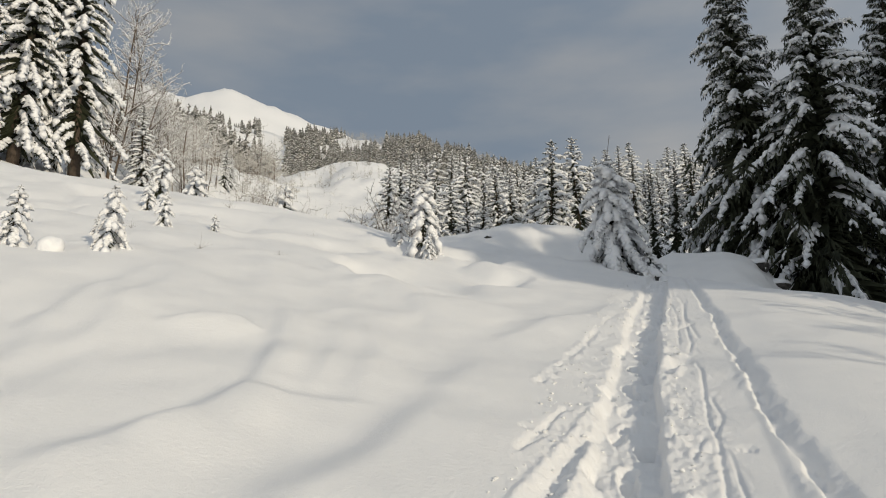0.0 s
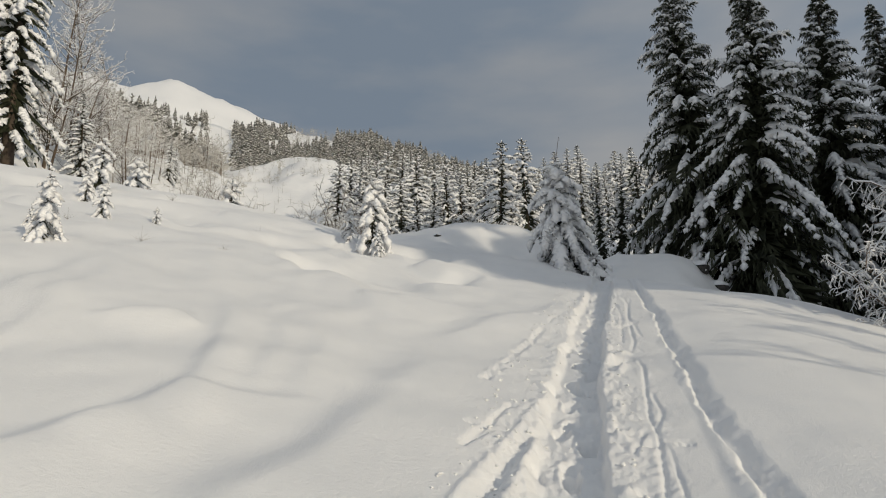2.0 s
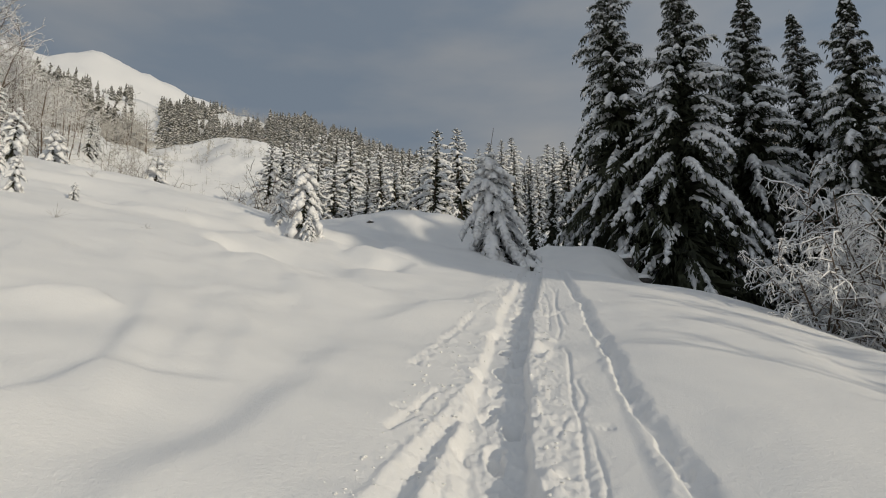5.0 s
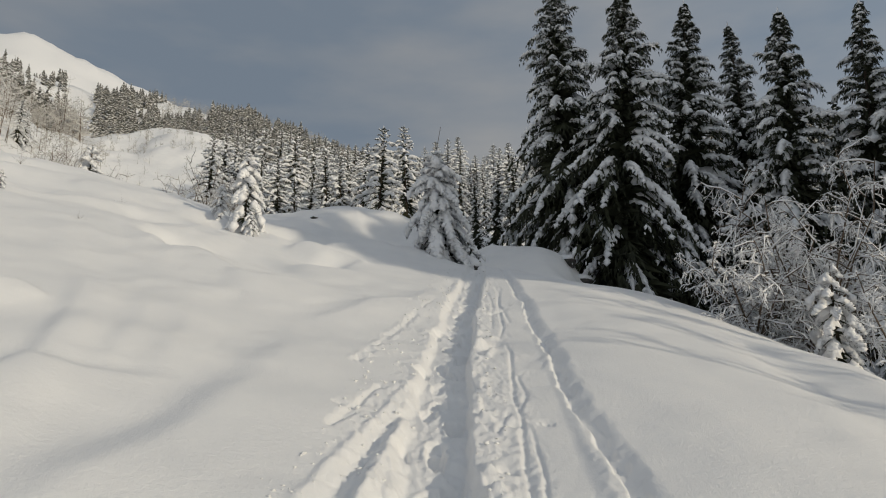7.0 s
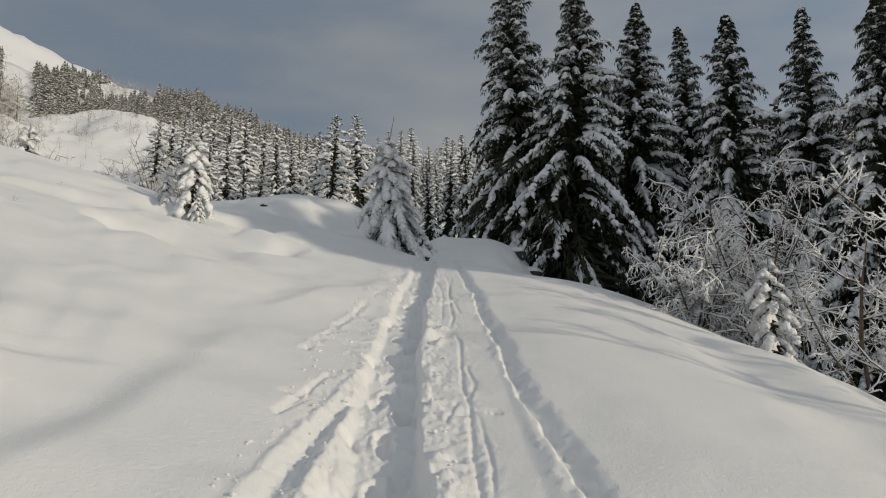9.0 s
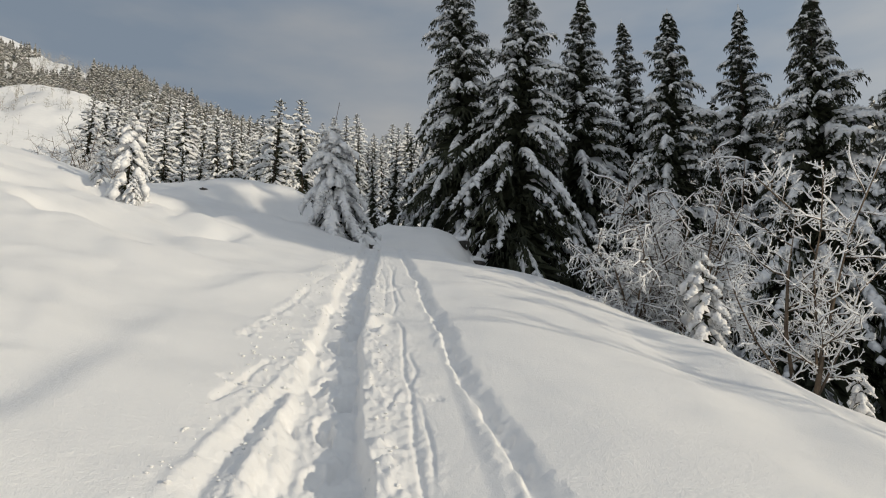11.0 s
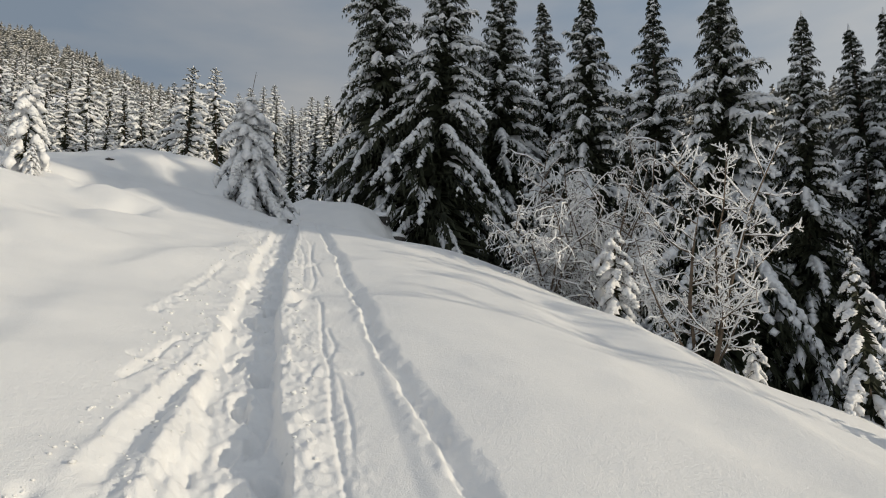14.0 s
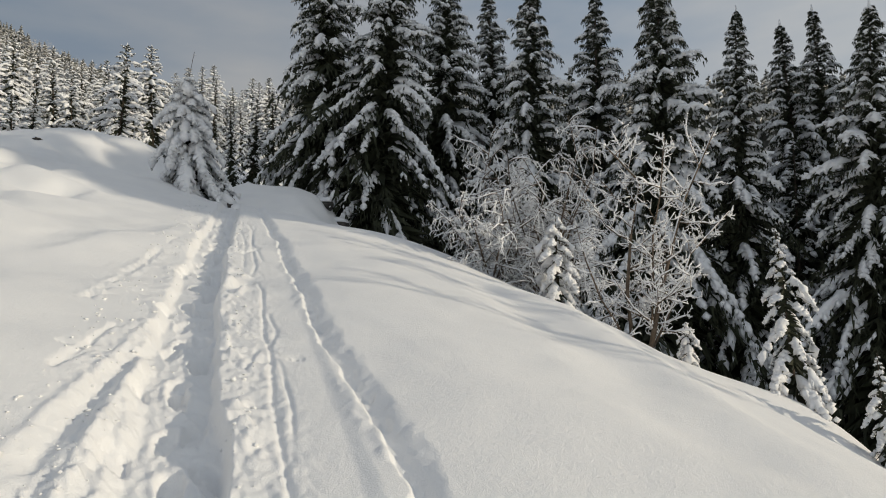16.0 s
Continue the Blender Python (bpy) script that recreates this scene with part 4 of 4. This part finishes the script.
# tall unseen leafless tree, added down the slope to streak the snow with shade
alder = bare_tree("bare_alder_tree", 69, [((0, 0, 0), (-0.05, 0.03, 1.0), 11.6, 0.11, 0.0), ((0.15, 0, 0), (0.10, 0.06, 1.0), 11.2, 0.10, 0.0), ((-0.1, 0.1, 0), (-0.14, -0.05, 1.0), 10.4, 0.09, 0.0)],
                  [(26, 0.17, 0.75, 0.15), (8, 0.42, 0.65, 0.1), (4, 0.4, 0.6, 0.1)], 1.6, "tall leafless alder with snowy twigs below the trail")
stand(alder, 13.1, -3.7, 0, 1.0)


# ---------------------------------------------------------------- far woods
def far_conifers(name, label, places, seed):
    """Many small spruces as one object. places: x, y, height of each."""
    g = np.random.default_rng(seed)
    n, boughs = len(places), 24
    x, y, h = places.T
    foot = np.stack([x, y, land(x, y) - 0.2], 1)
    t = 0.06 + 0.94 * (np.arange(boughs) / boughs)[None] * np.ones((n, 1))
    az = np.arange(boughs)[None] * 2.4 + g.uniform(0, 6.3, (n, 1)) + g.uniform(-0.4, 0.4, (n, boughs))
    size = h[:, None] * 0.26 * ((1 - t) ** 0.68 + 0.03) * g.uniform(0.7, 1.2, (n, boughs)) * g.uniform(0.75, 1.15, (n, 1))
    out = np.stack([np.cos(az), np.sin(az), -0.35 + 0.5 * (t - 0.3)], -1)
    root = foot[:, None] + np.stack([0 * t, 0 * t, t * h[:, None]], -1)
    dark = spikes(root.reshape(-1, 3), out.reshape(-1, 3), size.ravel() * 1.1, (size * 0.5).ravel() + 0.02 * np.repeat(h, boughs) / 4)
    keep = (g.random((n, boughs)) < 0.85).ravel()
    lift = root + np.stack([0 * t, 0 * t, 0.26 * size], -1) + out * (0.15 * size)[..., None]
    white = spikes(lift.reshape(-1, 3)[keep], out.reshape(-1, 3)[keep], 0.9 * size.ravel()[keep], 0.52 * size.ravel()[keep])
    stem = spikes(foot, np.array([[0, 0, 1.0]]) * np.ones((n, 1)), h * 1.03, h * 0.016)
    verts, faces = join(dark, white, stem)
    ob = new(name, mesh_from(name, verts, faces, [HAZY_NEEDLE, DUST, BARK], False, [0, 1, 2]))
    return tagged(ob, label, "forest", kind="stuff")


def far_bare(name, label, places, seed, twigs, stout, mat):
    """Many leafless trees as one object."""
    g = np.random.default_rng(seed)
    n = len(places)
    x, y, h = places.T
    foot = np.stack([x, y, land(x, y) - 0.2], 1)
    t = g.uniform(0.12, 0.97, (n, twigs))
    az = g.uniform(0, 6.3, (n, twigs))
    root = foot[:, None] + np.stack([0 * t, 0 * t, t * h[:, None]], -1)
    out = np.stack([np.cos(az), np.sin(az), g.uniform(0.0, 0.9, t.shape)], -1)
    size = h[:, None] * (0.08 + 0.34 * (1 - t) * np.minimum(1, t / 0.3)) * g.uniform(0.6, 1.2, t.shape)
    limb = spikes(root.reshape(-1, 3), out.reshape(-1, 3), size.ravel(), size.ravel() * stout)
    # twigs off the limbs
    f = g.uniform(0.25, 0.95, (n, twigs, 3))
    way = unit(out)[:, :, None] + g.normal(0, 0.75, (n, twigs, 3, 3))
    start = root[:, :, None] + unit(out)[:, :, None] * (size[..., None] * f)[..., None]
    fine = spikes(start.reshape(-1, 3), way.reshape(-1, 3), (size[..., None] * 0.45 * np.ones_like(f)).ravel(), (size[..., None] * 0.8 * stout * np.ones_like(f)).ravel())
    stem = spikes(foot, np.array([[0, 0, 1.0]]) + g.normal(0, 0.05, (n, 3)), h, h * 0.008)
    verts, faces = join(limb, fine, stem)
    ob = new(name, mesh_from(name, verts, faces, [TWIG, mat], False, [1, 1, 0]))
    return tagged(ob, label, "forest", kind="stuff")


def scatter(seed, count, az0, az1, d0, d1, h0, h1, clump=0.0):
    """Places spread over a sector of the hillside: x, y, height."""
    g = np.random.default_rng(seed)
    az, d = np.radians(g.uniform(az0, az1, count * 3)), d0 * (d1 / d0) ** g.random(count * 3)
    x, y = d * np.sin(az), d * np.cos(az)
    keep = value_noise(x / 25, y / 25, seed) > clump - 1
    rows = np.stack([x, y, g.uniform(h0, h1, count * 3)], 1)[keep]
    return rows[:count]


def twig_bush(name, seed, height, wide, limbs, twigs, label, category, group=""):
    """A small leafless bush: tapering limbs with fine frosted twigs."""
    g = np.random.default_rng(seed)
    t = g.random(limbs) ** 1.3 * 0.15
    az = g.uniform(0, 6.3, limbs)
    root = np.stack([0 * t, 0 * t, t * height], 1)
    way = unit(np.stack([wide * np.cos(az), wide * np.sin(az), g.uniform(-0.1, 0.7, limbs)], 1) * (0.4 + g.random((limbs, 1))) + [0, 0, 0.12])
    size = height * (0.95 - t) * g.uniform(0.45, 1.0, limbs)
    stem = spikes(np.zeros((1, 3)), np.array([[0.02, 0, 1.0]]), np.array([height]), np.array([height * 0.009]))
    limb = spikes(root, way, size, size * 0.010)
    f = g.uniform(0.2, 1.0, (limbs, twigs))
    start = root[:, None] + way[:, None] * (size[:, None] * f)[..., None]
    out = (way[:, None] + g.normal(0, 0.75, (limbs, twigs, 3)) + [0, 0, 0.15]).reshape(-1, 3)
    long = (size[:, None] * (1.15 - f) * 0.5 * g.uniform(0.5, 1.2, f.shape) + 0.03 * height).ravel()
    fine = spikes(start.reshape(-1, 3), out, long, long * 0.010 + 0.0012 * height)
    ob = tagged(new(name), label, category, group)
    part("limb_frame", join(stem, limb), TWIG, ob, "brown bark", kind="stuff")
    part("twig_mass", fine, FROST, ob, "frosted grey twigs", kind="stuff")
    return ob


frosty = [bare_tree("frosted_bush", k, [((0.12 * math.cos(a), 0.12 * math.sin(a), 0), (0.42 * math.cos(a), 0.42 * math.sin(a), 1.0), 3.1 + 0.6 * math.sin(2 * a + k), 0.03, -0.02) for a in (0.2, 1.2, 2.3, 3.3, 4.4, 5.5)],
                    [(8, 0.40, 0.65, 0.05), (5, 0.45, 0.65, 0.05), (3, 0.45, 0.6, 0.05)], 1.0, "brown leafless bush dusted with snow", "bush", "bushes on the brow") for k in (64, 65)]
for n, x, y, h, turn in (
    (0, -2.25, 27.91, 2.64, 0), (1, -3.33, 28.81, 3.07, 137), (0, -1.41, 26.96, 1.92, 274), (1, -7.13, 30.17, 3.64, 51),
    (0, -8.67, 28.72, 2.64, 188), (1, -7.90, 27.90, 2.50, 325), (0, -3.11, 32.85, 5.60, 102), (1, -6.60, 25.20, 1.50, 240), (0, -1.95, 29.60, 4.20, 20),
):
    plant(frosty[n], 4.2, x, y, h, turn)

birch = bare_tree("bare_birch_tree", 67, [((0, 0, 0), (0.03, 0.02, 1.0), 11.0, 0.10, 0.0), ((0.3, 0.1, 0), (0.10, 0.0, 1.0), 9.0, 0.07, 0.0)],
                  [(26, 0.26, 0.62, 0.20), (7, 0.42, 0.6, 0.15), (3, 0.45, 0.55, 0.1)], 1.4, "tall leafless birch with frosted twigs")
stand(birch, -20.5, 40.0, 0, 1.1)
for x, y, turn, size in ((-18.8, 41.5, 100, 0.85), (-19.6, 46.5, 200, 0.95), (-21.6, 45.0, 290, 1.1), (-18.6, 47.5, 150, 0.7)):
    stand(copy_thing(birch, pose(0, 0, 0)), x, y, turn, size)

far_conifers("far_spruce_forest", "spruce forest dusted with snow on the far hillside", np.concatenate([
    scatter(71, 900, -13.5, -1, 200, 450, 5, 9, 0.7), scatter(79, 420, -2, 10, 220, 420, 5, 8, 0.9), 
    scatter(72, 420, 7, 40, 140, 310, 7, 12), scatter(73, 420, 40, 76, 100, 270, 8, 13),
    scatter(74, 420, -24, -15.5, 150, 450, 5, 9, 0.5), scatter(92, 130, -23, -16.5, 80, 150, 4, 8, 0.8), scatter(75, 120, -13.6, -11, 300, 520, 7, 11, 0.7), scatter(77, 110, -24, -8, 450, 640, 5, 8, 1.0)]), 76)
far_bare("bare_woodland", "grey leafless woodland with frosted twigs on the hillside", np.concatenate([
    scatter(81, 420, -31, -19, 50, 120, 3.2, 6.5), scatter(82, 200, -22, -14.8, 85, 160, 4.5, 7.5), scatter(84, 120, 10, 75, 200, 300, 7, 10), scatter(86, 60, -15, -1, 55, 100, 0.8, 2.4)]), 85, 14, 0.024, FROST)
far_bare("far_bare_woodland", "brownish grey leafless trees dusted with snow between the far spruces", np.concatenate([
    scatter(83, 1800, -13.5, 10, 150, 430, 4, 7, 0.3), scatter(88, 260, -14, -5, 300, 480, 4, 7), scatter(87, 260, -13, -2, 92, 135, 0.6, 2.2), scatter(93, 480, -22, -14.3, 85, 190, 4, 7), scatter(94, 120, -18, -12.5, 58, 85, 1.2, 3.2), scatter(90, 160, 10, 30, 180, 310, 6, 9)]), 89, 9, 0.055, BRUSH)


# ---------------------------------------------------------------- small things
def lump_geo(seed, count, place, size0, size1):
    """Many little crumbs of snow: place(g, n) gives x and y."""
    g = np.random.default_rng(seed)
    x, y = place(g, count)
    s = size0 * (size1 / size0) ** (g.random(count) ** 2)
    z = land(x, y) + relief(x, y) + 0.15 * s
    ball = np.array([(0, 0, 1), (0.9, 0, 0.2), (0.3, 0.85, 0.25), (-0.75, 0.5, 0.15), (-0.7, -0.55, 0.2), (0.3, -0.85, 0.1), (0, 0, -0.7)])
    turn = g.uniform(0, 6.3, count)
    pts = ball[None] * g.uniform(0.6, 1.2, (count, 7, 1)) * s[:, None, None]
    c, d = np.cos(turn)[:, None], np.sin(turn)[:, None]
    verts = np.stack([pts[..., 0] * c - pts[..., 1] * d + x[:, None], pts[..., 0] * d + pts[..., 1] * c + y[:, None], pts[..., 2] * 0.7 + z[:, None]], -1).reshape(-1, 3)
    k = np.arange(count)[:, None] * 7
    tri = [k + [0, a, b] for a, b in ((1, 2), (2, 3), (3, 4), (4, 5), (5, 1))] + [k + [6, b, a] for a, b in ((1, 2), (2, 3), (3, 4), (4, 5), (5, 1))]
    return verts, [np.concatenate(tri)]


def by_trail(g, n):
    u = 2.6 + 14 * g.random(n) ** 1.5
    v = np.choose(g.integers(0, 4, n), [g.normal(-0.66, 0.10, n), g.normal(-0.60, 0.22, n), g.normal(0.02, 0.06, n), g.normal(-0.98, 0.06, n)])
    return u * math.sin(TRAIL) + v * math.cos(TRAIL), u * math.cos(TRAIL) - v * math.sin(TRAIL)


crumbs = new("snow_crumbs", mesh_from("snow_crumbs", *lump_geo(91, 1100, by_trail, 0.005, 0.026), SNOW, True))
tagged(crumbs, "loose crumbs of snow kicked up along the trail", "snow", kind="stuff")


def rock(name, seed, x, y, size, flat, label, buried=0.0):
    """A boulder: a dark stone under a cap of snow."""
    g = np.random.default_rng(seed)
    bm = bmesh.new()
    bmesh.ops.create_icosphere(bm, subdivisions=3, radius=1.0)
    ob = tagged(new(name), label, "rock")
    for piece, mat, grow, lift in (("stone", STONE, 1.0 - 0.5 * buried, 0.0), ("snow_cap", PAD, 1.04, 0.16)):
        v = np.array([p.co for p in bm.verts])
        n = value_noise(v[:, 0] * 1.7 + seed, v[:, 1] * 1.7 + v[:, 2] * 1.3, seed)
        v = v * (1 + 0.22 * n[:, None]) * [grow, grow, flat]
        if piece == "snow_cap":
            v[:, 2] = np.maximum(v[:, 2], -(0.05 + 0.8 * buried) * flat) + lift
        faces = np.array([[p.index for p in f.verts] for f in bm.faces])
        part(piece, (v * size, [faces]), mat, ob, "", True)
    bm.free()
    return stand(ob, x, y, g.uniform(0, 360), 1.0, 0.1 * size)


for n, (x, y, s, f) in enumerate(((1.55, 22.9, 0.13, 0.6), (5.55, 18.2, 0.4, 0.8), (5.85, 17.9, 0.25, 0.8), (9.85, 21.2, 0.36, 0.6), (10.35, 21.0, 0.3, 0.6))):
    rock("boulder", 95 + n, x, y, s, f, "dark boulder half buried under a snow cap")

# the bare pole of a dead sapling behind the leaning fir
pole = bare_tree("dead_sapling_tree", 66, [((0, 0, 0), (-0.02, 0, 1.0), 6.4, 0.035, 0.0), ((0.25, 0, 0), (-0.05, 0, 1.0), 5.6, 0.03, 0.0)], [(14, 0.07, 0.5, 0.1)], 0.9, "thin dead stem standing above the firs")
stand(pole, 7.2, 29.0, 0, 1.0)

# a stump rounded over with snow, and twigs that stick out of it
rock("snowed_stump", 99, -5.55, 9.5, 0.17, 1.0, "stump rounded over with snow on the open slope", 1.0)
sprig = twig_bush("snow_sprig", 68, 0.4, 0.5, 9, 4, "small bare sprig sticking out of the snow", "shrub", "sprigs in the snow")
for n, (x, y, h) in enumerate(((-4.2, 11.6, 0.35), (-2.9, 11.9, 0.2), (-5.9, 12.6, 0.3), (-7.6, 17.4, 0.45), (-3.3, 17.0, 0.25), (-6.3, 19.5, 0.5))):
    stand(sprig if n == 0 else copy_thing(sprig, pose(0, 0, 0)), x, y, 60 * n, h / 0.4, 0.02)


def glint_flakes(seed, count):
    """Sparkle of the snow imitated: tiny flat triangles turned to the sun, larger farther off."""
    g = np.random.default_rng(seed)
    az, r = np.radians(g.uniform(-36, 72, count)), 3.0 * (13 / 3.0) ** g.random(count)
    x, y = r * np.sin(az), r * np.cos(az)
    p = np.stack([x, y, land(x, y) + relief(x, y) + 0.004], 1)
    n = unit(np.array(sun_way)[None] + g.normal(0, 0.25, (count, 3)))
    a = unit(np.cross(n, [0.3, 0.2, 0.9]))
    b = np.cross(n, a)
    s = (0.0027 * g.uniform(0.5, 1.3, count) * (r / 5) ** 0.6)[:, None]
    verts = np.stack([p + a * s, p - 0.5 * a * s + 0.87 * b * s, p - 0.5 * a * s - 0.87 * b * s], 1).reshape(-1, 3)
    return verts, [np.arange(count * 3).reshape(-1, 3)]


# near-white colour stands in for the flash of sun on ice
GLINT = material("ice_glints", (0.9, 0.9, 0.9), (0.93, 0.93, 0.93), 0.3, 3.0, spec=0.8)
glitter = new("ice_glints", mesh_from("ice_glints", *glint_flakes(97, 4000), GLINT))
tagged(glitter, "scattered bright flakes imitating the glitter of ice on the snow", "snow", kind="stuff")
